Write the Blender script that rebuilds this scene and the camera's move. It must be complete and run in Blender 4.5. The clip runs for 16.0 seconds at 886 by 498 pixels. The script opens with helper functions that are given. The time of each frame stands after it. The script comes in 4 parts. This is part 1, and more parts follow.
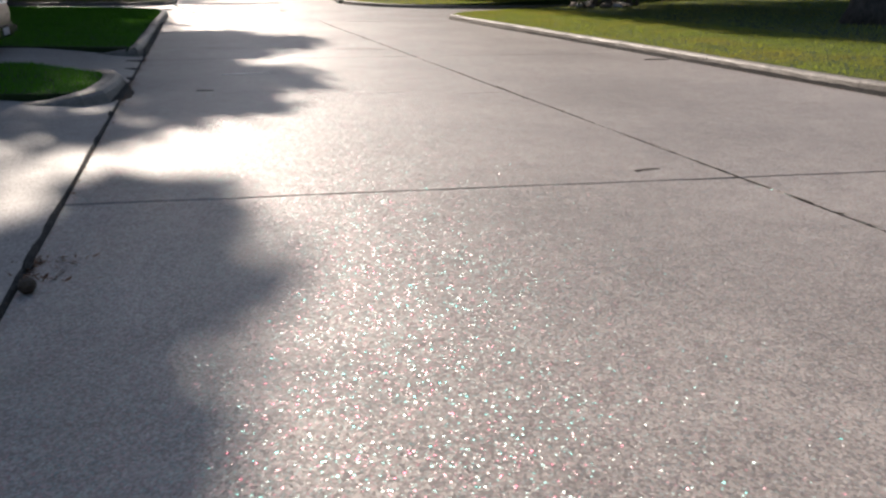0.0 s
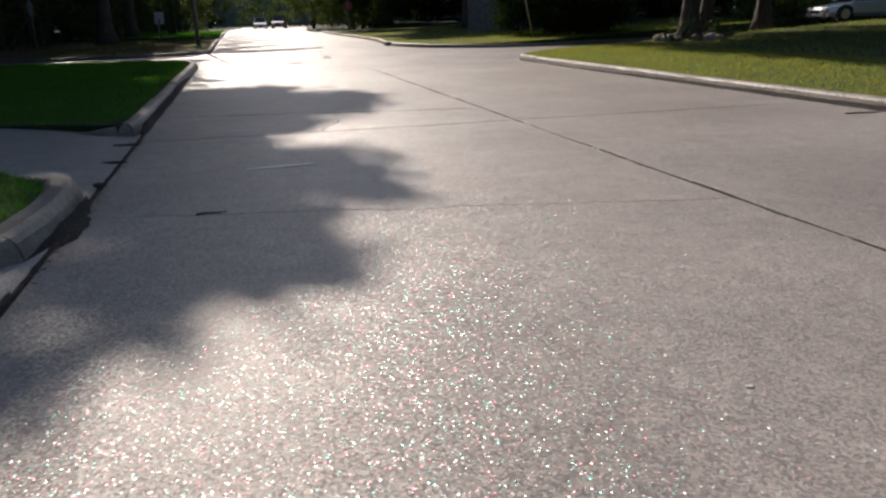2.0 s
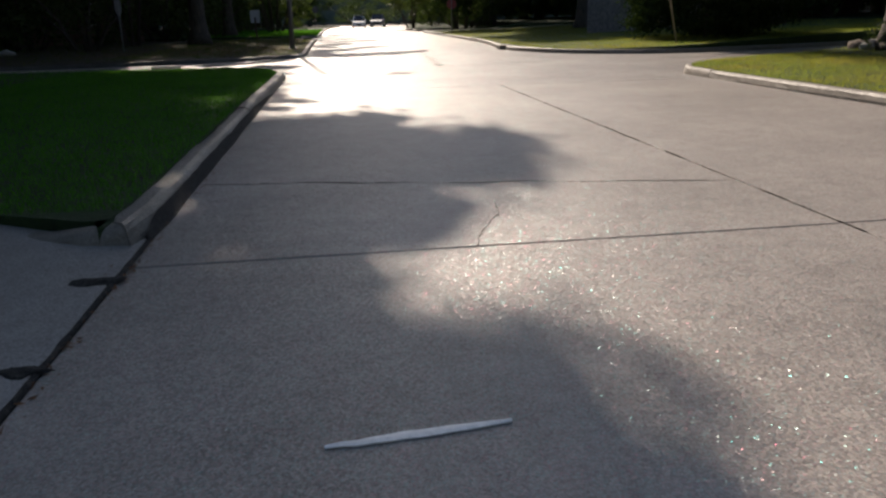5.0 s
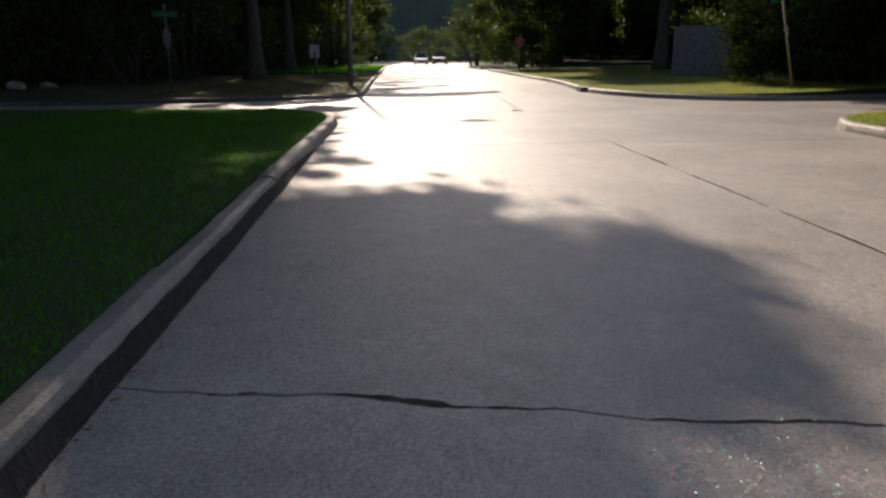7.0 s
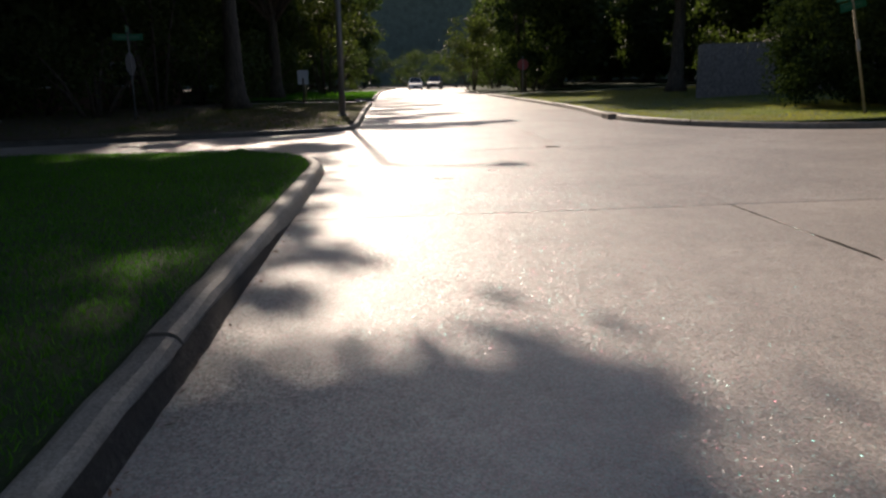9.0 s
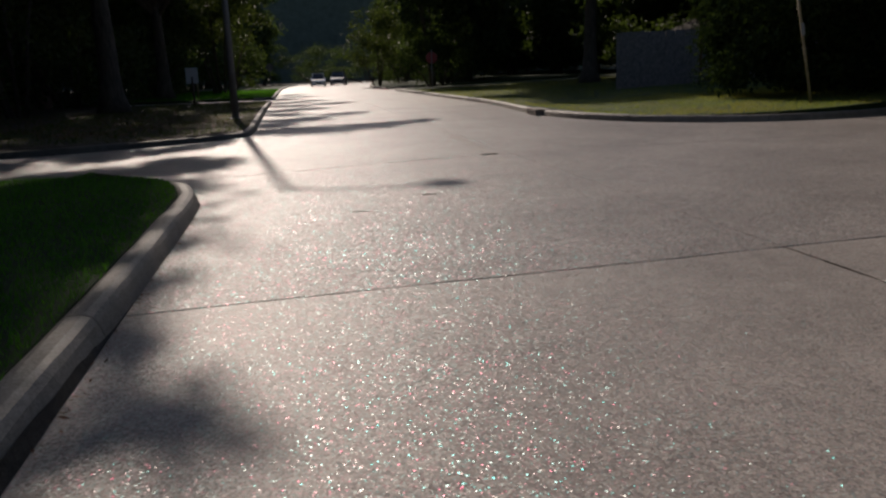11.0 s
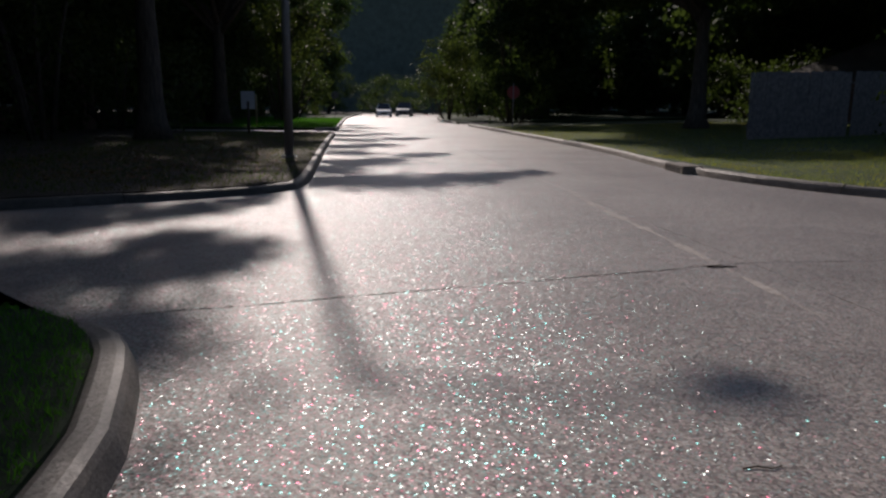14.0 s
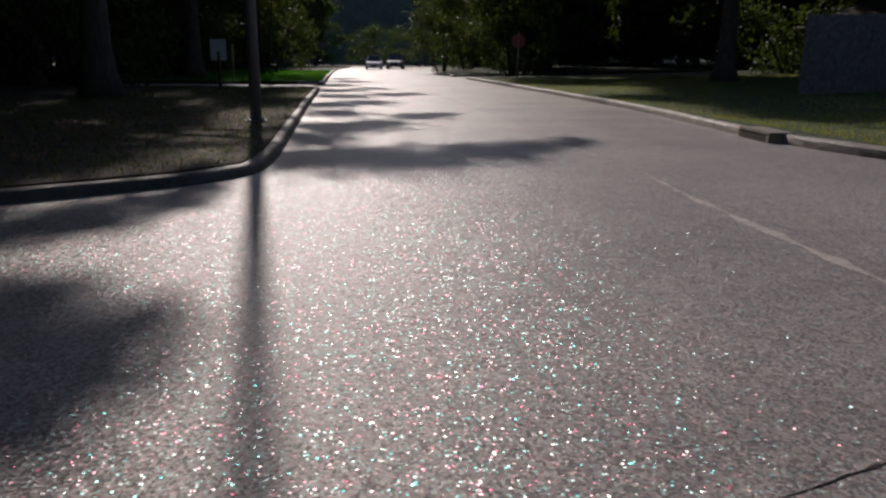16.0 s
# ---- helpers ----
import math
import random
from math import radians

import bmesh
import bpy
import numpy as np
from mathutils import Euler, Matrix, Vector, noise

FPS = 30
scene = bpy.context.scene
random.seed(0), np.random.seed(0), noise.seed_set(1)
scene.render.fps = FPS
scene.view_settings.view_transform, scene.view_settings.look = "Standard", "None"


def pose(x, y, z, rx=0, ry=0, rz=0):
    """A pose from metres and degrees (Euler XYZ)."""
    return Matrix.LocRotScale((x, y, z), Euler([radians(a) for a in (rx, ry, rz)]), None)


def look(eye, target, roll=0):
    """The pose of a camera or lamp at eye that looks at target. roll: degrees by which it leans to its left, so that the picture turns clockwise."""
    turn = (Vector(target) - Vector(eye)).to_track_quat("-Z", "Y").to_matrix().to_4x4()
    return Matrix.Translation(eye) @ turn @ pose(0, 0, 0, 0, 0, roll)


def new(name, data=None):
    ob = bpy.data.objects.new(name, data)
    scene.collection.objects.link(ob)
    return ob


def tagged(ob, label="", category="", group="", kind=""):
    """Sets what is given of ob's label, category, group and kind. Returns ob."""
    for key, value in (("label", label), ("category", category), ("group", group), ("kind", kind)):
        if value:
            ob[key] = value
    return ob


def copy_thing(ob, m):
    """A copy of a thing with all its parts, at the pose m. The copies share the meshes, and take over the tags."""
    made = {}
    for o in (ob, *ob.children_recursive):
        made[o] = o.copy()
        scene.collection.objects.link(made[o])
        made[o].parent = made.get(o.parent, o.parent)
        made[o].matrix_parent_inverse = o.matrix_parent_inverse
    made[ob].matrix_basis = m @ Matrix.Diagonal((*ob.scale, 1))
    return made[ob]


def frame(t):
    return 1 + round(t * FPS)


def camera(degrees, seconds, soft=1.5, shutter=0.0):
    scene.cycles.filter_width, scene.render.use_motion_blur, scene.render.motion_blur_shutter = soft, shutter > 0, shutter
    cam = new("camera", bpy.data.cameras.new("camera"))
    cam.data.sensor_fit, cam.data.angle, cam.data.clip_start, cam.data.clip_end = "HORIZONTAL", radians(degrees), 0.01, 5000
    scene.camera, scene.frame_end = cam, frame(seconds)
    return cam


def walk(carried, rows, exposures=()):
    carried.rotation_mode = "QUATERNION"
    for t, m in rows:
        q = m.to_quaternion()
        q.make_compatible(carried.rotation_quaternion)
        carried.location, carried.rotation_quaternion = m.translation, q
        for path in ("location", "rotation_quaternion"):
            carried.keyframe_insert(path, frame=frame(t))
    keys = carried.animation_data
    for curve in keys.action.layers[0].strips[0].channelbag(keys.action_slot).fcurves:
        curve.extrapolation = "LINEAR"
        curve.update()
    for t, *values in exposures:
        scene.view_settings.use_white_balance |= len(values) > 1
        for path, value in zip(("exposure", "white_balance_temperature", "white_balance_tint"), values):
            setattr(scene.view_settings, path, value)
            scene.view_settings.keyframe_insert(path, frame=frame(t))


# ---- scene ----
cam = camera(62.0, 16.0, soft=2.5)
PATH = [
    (0, (0.804, 0.081, 1.228), (1.388, 1.866, 0.539), 1.1),
    (0.5, (0.832, 1.007, 1.216), (1.417, 2.806, 0.57), 0.6),
    (1, (0.923, 2.034, 1.183), (1.477, 3.854, 0.565), -0.3),
    (1.5, (1.012, 2.992, 1.195), (1.536, 4.824, 0.588), -0.8),
    (2, (1.107, 3.946, 1.194), (1.59, 5.79, 0.593), -1.2),
    (2.5, (1.152, 4.855, 1.185), (1.594, 6.712, 0.588), -0.95),
    (3, (1.213, 5.612, 1.183), (1.601, 7.483, 0.59), -1.5),
    (3.5, (1.238, 6.367, 1.2), (1.574, 8.242, 0.594), -2.15),
    (4, (1.232, 7.057, 1.231), (1.526, 8.939, 0.625), -1.65),
    (4.2, (1.22, 7.294, 1.247), (1.494, 9.18, 0.641), -1.7),
    (6.3, (1.134, 10.216, 1.267), (1.355, 12.123, 0.705), 0.2),
    (6.5, (1.128, 10.584, 1.271), (1.32, 12.498, 0.722), 0.0),
    (7, (1.115, 11.643, 1.229), (1.232, 13.574, 0.721), 0.0),
    (7.5, (1.068, 12.828, 1.264), (1.115, 14.769, 0.785), 0.1),
    (8, (1.009, 13.851, 1.274), (1.021, 15.799, 0.822), 0.1),
    (8.5, (0.965, 14.674, 1.253), (1.008, 16.624, 0.811), -0.6),
    (9, (0.926, 15.349, 1.225), (1.059, 17.294, 0.778), -0.8),
    (9.5, (0.925, 15.949, 1.241), (1.175, 17.876, 0.767), -1.0),
    (9.7, (0.933, 16.2, 1.243), (1.221, 18.119, 0.761), -1.3),
    (11.8, (1.022, 19.217, 1.232), (1.396, 21.13, 0.788), -2.02),
    (12, (1.006, 19.603, 1.23), (1.263, 21.54, 0.803), -1.16),
    (12.5, (0.954, 20.52, 1.221), (1.07, 22.478, 0.833), -0.5),
    (13, (0.917, 21.355, 1.245), (1.089, 23.311, 0.864), 0.2),
    (13.5, (0.885, 22.316, 1.236), (1.097, 24.27, 0.867), 0.75),
    (14, (0.847, 23.032, 1.287), (1.082, 24.982, 0.908), 0.72),
    (14.5, (0.876, 23.834, 1.266), (1.122, 25.776, 0.858), 0.62),
    (15, (0.926, 24.643, 1.223), (1.174, 26.579, 0.785), 0.97),
    (15.5, (0.94, 25.562, 1.21), (1.202, 27.488, 0.738), 0.6),
    (16, (0.921, 26.578, 1.218), (1.177, 28.498, 0.719), 0.6),
]
walk(cam, [(t, look(eye, aim, lean)) for t, eye, aim, lean in PATH],
     exposures=[(0, 0.62, 6550, 13), (0.7, 0.56, 6550, 13), (1.5, 0.34, 6550, 13), (3.0, 0.38, 6550, 13), (4.2, 0.46, 6700, 12), (6.3, 0.56, 6950, 14), (7.5, 0.64, 7000, 14), (9.0, 0.54, 6950, 15), (9.7, 0.28, 6900, 15),
                (11.8, -0.62, 6400, 15), (12.0, -0.6, 6350, 16), (12.5, -0.4, 6250, 17), (14.0, -0.36, 6200, 17), (16.0, -0.4, 6250, 17)])

# ---- light ----
SUN_AZ, SUN_EL = radians(6.2), radians(31.5)          # left of the street's line, and above the horizon
TO_SUN = Vector((-math.sin(SUN_AZ) * math.cos(SUN_EL), math.cos(SUN_AZ) * math.cos(SUN_EL), math.sin(SUN_EL)))
world = bpy.data.worlds.new("sky")
scene.world = world
world.use_nodes = True
wn = world.node_tree
sky = wn.nodes.new("ShaderNodeTexSky")
sky.sky_type, sky.sun_disc, sky.sun_elevation, sky.sun_rotation = "NISHITA", False, SUN_EL, -SUN_AZ
wn.links.new(sky.outputs[0], wn.nodes["Background"].inputs[0])
wn.nodes["Background"].inputs[1].default_value = 0.1
sun_data = bpy.data.lights.new("sun", "SUN")
sun_data.energy, sun_data.angle, sun_data.color = 4.2, radians(1.0), (1.0, 0.88, 0.75)
sun = new("sun", sun_data)
sun.matrix_world = look(TO_SUN * 60, (0, 0, 0))

# ---- materials ----
def shader(name):
    m = bpy.data.materials.new(name)
    m.use_nodes = True
    return m, m.node_tree, m.node_tree.nodes["Principled BSDF"]


def tex(nt, kind, scale, detail=4.0, rough=0.6, coords=None):
    n = nt.nodes.new(kind)
    n.inputs["Scale"].default_value = scale
    if kind == "ShaderNodeTexNoise":
        n.inputs["Detail"].default_value, n.inputs["Roughness"].default_value = detail, rough
    if coords:
        nt.links.new(coords, n.inputs["Vector"])
    return n


def place_of(nt):
    return nt.nodes.new("ShaderNodeNewGeometry").outputs["Position"]


def ramp(nt, value, stops):
    r = nt.nodes.new("ShaderNodeValToRGB")
    els = r.color_ramp.elements
    for i, (p, c) in enumerate(stops):
        e = els[i] if i < 2 else els.new(p)
        e.position, e.color = p, (*c, 1)
    nt.links.new(value, r.inputs[0])
    return r.outputs[0]


def blend(nt, kind, a, b, f):
    n = nt.nodes.new("ShaderNodeMix")
    n.data_type, n.blend_type = "RGBA", kind
    for slot, v in ((0, f), (6, a), (7, b)):
        if isinstance(v, (float, int)):
            n.inputs[slot].default_value = v
        elif isinstance(v, tuple):
            n.inputs[slot].default_value = (*v, 1)
        else:
            nt.links.new(v, n.inputs[slot])
    return n.outputs[2]


def calc(nt, op, a, b=0.0):
    n = nt.nodes.new("ShaderNodeMath")
    n.operation = op
    for i, v in enumerate((a, b)):
        if isinstance(v, (float, int)):
            n.inputs[i].default_value = v
        else:
            nt.links.new(v, n.inputs[i])
    return n.outputs[0]


def relief(nt, bsdf, height, strength, distance):
    b = nt.nodes.new("ShaderNodeBump")
    b.inputs["Strength"].default_value, b.inputs["Distance"].default_value = strength, distance
    nt.links.new(height, b.inputs["Height"])
    nt.links.new(b.outputs[0], bsdf.inputs["Normal"])
    return b


def concrete(name, dark, light, glint=0.5, stain=0.5, tilt=0.5, sparkle=0.0, flakes=175.0, grit=120.0, pebble=0.16):
    """Worn cement with fine aggregate whose polished grains tilt each their own way."""
    m, nt, b = shader(name)
    p = place_of(nt)
    big = tex(nt, "ShaderNodeTexNoise", 0.45, 5, 0.6, p)
    mid = tex(nt, "ShaderNodeTexNoise", 5.0, 6, 0.7, p)
    grain = tex(nt, "ShaderNodeTexVoronoi", grit, coords=p)
    sand = tex(nt, "ShaderNodeTexNoise", 160.0, 3, 0.7, p)
    base = ramp(nt, mid.outputs[0], [(0.3, dark), (0.7, light)])
    base = blend(nt, "MULTIPLY", base, ramp(nt, big.outputs[0], [(0.35, (1 - stain, 1 - stain, 1 - stain)), (0.62, (1, 1, 1))]), 0.7)
    gray = nt.nodes.new("ShaderNodeRGBToBW")
    nt.links.new(grain.outputs["Color"], gray.inputs[0])
    base = blend(nt, "MULTIPLY", base, ramp(nt, gray.outputs[0], [(0.25, (1 - pebble, 0.99 - pebble, 0.98 - pebble)), (0.75, (1 + 0.75 * pebble,) * 3)]), 0.8)
    nt.links.new(base, b.inputs["Base Color"])
    # each grain has its own slope
    sub = nt.nodes.new("ShaderNodeVectorMath")
    sub.operation = "SUBTRACT"
    nt.links.new(grain.outputs["Color"], sub.inputs[0])
    sub.inputs[1].default_value = (0.5, 0.5, 0.5)
    sc = nt.nodes.new("ShaderNodeVectorMath")
    sc.operation = "SCALE"
    nt.links.new(sub.outputs[0], sc.inputs[0])
    sc.inputs["Scale"].default_value = tilt
    geo = nt.nodes.new("ShaderNodeNewGeometry")
    add = nt.nodes.new("ShaderNodeVectorMath")
    nt.links.new(geo.outputs["Normal"], add.inputs[0])
    nt.links.new(sc.outputs[0], add.inputs[1])
    bump = nt.nodes.new("ShaderNodeBump")
    bump.inputs["Strength"].default_value, bump.inputs["Distance"].default_value = 0.35, 0.003
    nt.links.new(sand.outputs[0], bump.inputs["Height"])
    nt.links.new(add.outputs[0], bump.inputs["Normal"])
    nt.links.new(bump.outputs[0], b.inputs["Normal"])
    # a few polished grains lie like small mirrors on top
    flake = tex(nt, "ShaderNodeTexVoronoi", flakes, coords=p)
    fs = nt.nodes.new("ShaderNodeVectorMath")
    fs.operation = "SUBTRACT"
    nt.links.new(flake.outputs["Color"], fs.inputs[0])
    fs.inputs[1].default_value = (0.5, 0.5, 0.5)
    fm = nt.nodes.new("ShaderNodeVectorMath")
    fm.operation = "SCALE"
    nt.links.new(fs.outputs[0], fm.inputs[0])
    fm.inputs["Scale"].default_value = 1.1
    fa = nt.nodes.new("ShaderNodeVectorMath")
    nt.links.new(geo.outputs["Normal"], fa.inputs[0])
    nt.links.new(fm.outputs[0], fa.inputs[1])
    pick = nt.nodes.new("ShaderNodeSeparateColor")
    nt.links.new(flake.outputs["Color"], pick.inputs[0])
    if sparkle:
        near = calc(nt, "LESS_THAN", flake.outputs["Distance"], 0.6)
        share = calc(nt, "MULTIPLY", calc(nt, "MULTIPLY", calc(nt, "GREATER_THAN", pick.outputs[2], 0.3), near), sparkle)
        tint = nt.nodes.new("ShaderNodeCombineColor")
        tint.mode = "HSV"
        # teal and rose by turns
        nt.links.new(calc(nt, "ADD", calc(nt, "MULTIPLY", calc(nt, "GREATER_THAN", calc(nt, "FRACT", calc(nt, "MULTIPLY", pick.outputs[0], 7.3)), 0.5), 0.46), 0.5), tint.inputs[0])
        nt.links.new(calc(nt, "MULTIPLY", calc(nt, "FRACT", calc(nt, "MULTIPLY", pick.outputs[1], 9.1)), 0.85), tint.inputs[1])
        tint.inputs[2].default_value = 1.0
        gloss = nt.nodes.new("ShaderNodeBsdfAnisotropic")
        gloss.inputs["Roughness"].default_value = 0.33
        nt.links.new(tint.outputs[0], gloss.inputs["Color"])
        nt.links.new(fa.outputs[0], gloss.inputs["Normal"])
        both = nt.nodes.new("ShaderNodeMixShader")
        nt.links.new(share, both.inputs[0])
        nt.links.new(b.outputs[0], both.inputs[1])
        nt.links.new(gloss.outputs[0], both.inputs[2])
        nt.links.new(both.outputs[0], nt.nodes["Material Output"].inputs["Surface"])
    b.inputs["Roughness"].default_value = 0.52
    b.inputs["Specular IOR Level"].default_value = glint
    return m


def plain(name, color, rough=0.6, metal=0.0, spread=0.15, scale=8.0, bump=0.1):
    m, nt, b = shader(name)
    n = tex(nt, "ShaderNodeTexNoise", scale, 5, 0.65, place_of(nt))
    lo, hi = tuple(c * (1 - spread) for c in color), tuple(min(1, c * (1 + spread)) for c in color)
    nt.links.new(ramp(nt, n.outputs[0], [(0.3, lo), (0.7, hi)]), b.inputs["Base Color"])
    b.inputs["Roughness"].default_value, b.inputs["Metallic"].default_value = rough, metal
    if bump:
        relief(nt, b, n.outputs[0], bump, 0.02)
    return m


def foliage(name, dark, light, through_light=0.35, rough=0.45, dry=None, shine=0.25):
    m, nt, b = shader(name)
    geo = nt.nodes.new("ShaderNodeNewGeometry")
    big = tex(nt, "ShaderNodeTexNoise", 0.8, 2, 0.5, geo.outputs["Position"])
    v = calc(nt, "ADD", calc(nt, "MULTIPLY", geo.outputs["Random Per Island"], 0.65), calc(nt, "MULTIPLY", big.outputs[0], 0.45))
    col = ramp(nt, v, [(0.2, dark), (0.85, light)])
    if dry:
        worn = tex(nt, "ShaderNodeTexNoise", 0.55, 5, 0.65, geo.outputs["Position"])
        col = blend(nt, "MIX", col, dry, ramp(nt, worn.outputs[0], [(0.44, (0, 0, 0)), (0.68, (0.6, 0.6, 0.6))]))
    nt.links.new(col, b.inputs["Base Color"])
    b.inputs["Roughness"].default_value = rough
    b.inputs["Specular IOR Level"].default_value = shine
    tr = nt.nodes.new("ShaderNodeBsdfTranslucent")
    nt.links.new(blend(nt, "MULTIPLY", col, (1.5, 1.6, 0.6), 1.0), tr.inputs[0])
    mix = nt.nodes.new("ShaderNodeMixShader")
    mix.inputs[0].default_value = through_light
    if shine > 0.1:
        nt.links.new(b.outputs[0], mix.inputs[1])
    else:
        dull = nt.nodes.new("ShaderNodeBsdfDiffuse")
        nt.links.new(col, dull.inputs[0])
        nt.links.new(dull.outputs[0], mix.inputs[1])
    nt.links.new(tr.outputs[0], mix.inputs[2])
    nt.links.new(mix.outputs[0], nt.nodes["Material Output"].inputs[0])
    return m


def soil(name, a, b_, c):
    m, nt, b = shader(name)
    p = place_of(nt)
    n1, n2 = tex(nt, "ShaderNodeTexNoise", 0.7, 6, 0.7, p), tex(nt, "ShaderNodeTexNoise", 22, 5, 0.75, p)
    base = ramp(nt, n2.outputs[0], [(0.3, a), (0.55, b_), (0.75, c)])
    base = blend(nt, "MULTIPLY", base, ramp(nt, n1.outputs[0], [(0.3, (0.5, 0.5, 0.5)), (0.7, (1.15, 1.15, 1.15))]), 0.8)
    nt.links.new(base, b.inputs["Base Color"])
    b.inputs["Roughness"].default_value = 0.9
    relief(nt, b, n2.outputs[0], 0.8, 0.05)
    return m


def bark(name, dark, light):
    m, nt, b = shader(name)
    co = nt.nodes.new("ShaderNodeTexCoord")
    mp = nt.nodes.new("ShaderNodeMapping")
    mp.inputs["Scale"].default_value = (14, 14, 2.2)
    nt.links.new(co.outputs["Object"], mp.inputs[0])
    n = tex(nt, "ShaderNodeTexNoise", 1.0, 8, 0.7, mp.outputs[0])
    nt.links.new(ramp(nt, n.outputs[0], [(0.35, dark), (0.65, light)]), b.inputs["Base Color"])
    b.inputs["Roughness"].default_value = 0.9
    relief(nt, b, n.outputs[0], 0.9, 0.05)
    return m


ROAD = concrete("road_concrete", (0.256, 0.229, 0.206), (0.35, 0.315, 0.283), 0.26, 0.35, 0.36, 0.085, 140.0, 105.0, 0.15)
CROSSING = concrete("coarse_road_concrete", (0.225, 0.203, 0.188), (0.31, 0.282, 0.258), 0.2, 0.4, 0.4, 0.115, 98.0, 78.0, 0.3)
DRIVE = concrete("driveway_concrete", (0.24, 0.227, 0.214), (0.325, 0.31, 0.292), 0.25, 0.3, 0.3)
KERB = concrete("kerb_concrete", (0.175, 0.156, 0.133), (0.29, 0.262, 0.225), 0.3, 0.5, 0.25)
# far corner kerb: its backlit shade and some mildew are put into the colour
SHADEKERB = concrete("shade_and_mildew_kerb_concrete", (0.07, 0.065, 0.058), (0.14, 0.128, 0.112), 0.2, 0.5, 0.25)
SEAM = soil("joint_dirt", (0.02, 0.017, 0.014), (0.035, 0.03, 0.025), (0.08, 0.065, 0.05))
EARTH = soil("earth", (0.03, 0.024, 0.016), (0.055, 0.042, 0.028), (0.09, 0.07, 0.045))
TURF = soil("turf_soil", (0.012, 0.03, 0.004), (0.02, 0.05, 0.006), (0.04, 0.065, 0.012))
# lighter and bluer than the near leaves: haze painted into the backdrop
HAZYWOODS = soil("hazy_distant_woods", (0.06, 0.08, 0.066), (0.09, 0.115, 0.095), (0.13, 0.16, 0.135))
MULCH = soil("leaf_mulch", (0.022, 0.016, 0.008), (0.05, 0.034, 0.018), (0.1, 0.06, 0.03))
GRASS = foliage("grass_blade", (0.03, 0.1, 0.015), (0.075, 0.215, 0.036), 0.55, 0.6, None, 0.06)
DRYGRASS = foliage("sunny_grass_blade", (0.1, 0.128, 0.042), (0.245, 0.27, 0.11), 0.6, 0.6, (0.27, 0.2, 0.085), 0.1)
WEED = foliage("weed_leaf", (0.03, 0.06, 0.012), (0.09, 0.13, 0.03), 0.45, 0.6, (0.12, 0.08, 0.035), 0.08)
OAK = foliage("oak_leaf", (0.025, 0.05, 0.014), (0.06, 0.1, 0.03), 0.3)
WOODS = foliage("woods_leaf", (0.036, 0.056, 0.024), (0.075, 0.105, 0.045), 0.36, 0.6, None, 0.15)
BRIGHT = foliage("bright_leaf", (0.035, 0.052, 0.02), (0.08, 0.1, 0.04), 0.33, 0.6, None, 0.15)
GLOSSY = foliage("glossy_leaf", (0.018, 0.032, 0.014), (0.045, 0.066, 0.028), 0.14, 0.5, None, 0.09)
BARK = bark("bark", (0.035, 0.028, 0.022), (0.11, 0.09, 0.072))
LITTER = foliage("dry_litter", (0.06, 0.03, 0.018), (0.2, 0.1, 0.055), 0.15, 0.7)
STEEL = plain("galvanised_steel", (0.2, 0.205, 0.215), 0.6, 0.5, 0.15, 20)
SIGNBACK = plain("sign_back_aluminium", (0.11, 0.115, 0.125), 0.6, 0.5, 0.15, 6)
SIGNWHITE = plain("white_sign_face", (0.42, 0.44, 0.46), 0.45, 0, 0.05, 5)
SIGNRED = plain("red_sign_face", (0.2, 0.025, 0.025), 0.4, 0, 0.1, 5)
SIGNGREEN = plain("green_sign_face", (0.01, 0.16, 0.09), 0.4, 0, 0.1, 5)
FADED = plain("faded_lettering", (0.07, 0.22, 0.15), 0.5, 0, 0.1, 9)
WOODPOST = plain("weathered_post", (0.4, 0.33, 0.2), 0.8, 0, 0.3, 14)
PLANK = plain("weathered_fence_board", (0.2, 0.178, 0.168), 0.85, 0, 0.4, 7)
STONE = plain("pale_rock", (0.26, 0.25, 0.23), 0.85, 0, 0.35, 5, 0.6)
DARKSTONE = plain("brown_rock", (0.14, 0.11, 0.085), 0.9, 0, 0.5, 5, 0.6)
TWIG = plain("bleached_wood", (0.86, 0.84, 0.8), 0.35, 0, 0.15, 40)
BROWNTWIG = plain("brown_twig", (0.07, 0.05, 0.035), 0.8, 0, 0.3, 40)
RUBBER = plain("tyre_rubber", (0.02, 0.02, 0.02), 0.75)
ALLOY = plain("alloy_rim", (0.5, 0.5, 0.5), 0.3, 0.9)
GLASS = plain("tinted_glass", (0.015, 0.018, 0.02), 0.05, 0, 0.0, 3, 0)
LENS = plain("headlight_lens", (0.75, 0.77, 0.8), 0.1, 0, 0.02, 5, 0)
TAIL = plain("red_lens", (0.4, 0.02, 0.02), 0.15, 0, 0.02, 5, 0)
SILVER = plain("silver_paint", (0.46, 0.48, 0.52), 0.25, 0.6, 0.03, 3, 0)
WHITE = plain("white_paint", (0.85, 0.86, 0.88), 0.25, 0, 0.03, 3, 0)
GREYPAINT = plain("grey_paint", (0.16, 0.17, 0.19), 0.3, 0.4, 0.03, 3, 0)
BLACKPAINT = plain("black_paint", (0.012, 0.013, 0.017), 0.2, 0, 0.03, 3, 0)
IRON = plain("cast_iron", (0.05, 0.045, 0.04), 0.7, 0.5, 0.3, 12)
CHIP = plain("pale_chip", (0.6, 0.58, 0.54), 0.6, 0, 0.2, 30)
BRICKRED = plain("brick_wall", (0.13, 0.075, 0.055), 0.9, 0, 0.3, 9)
ROOFING = plain("roof_shingle", (0.06, 0.055, 0.05), 0.9, 0, 0.3, 9)

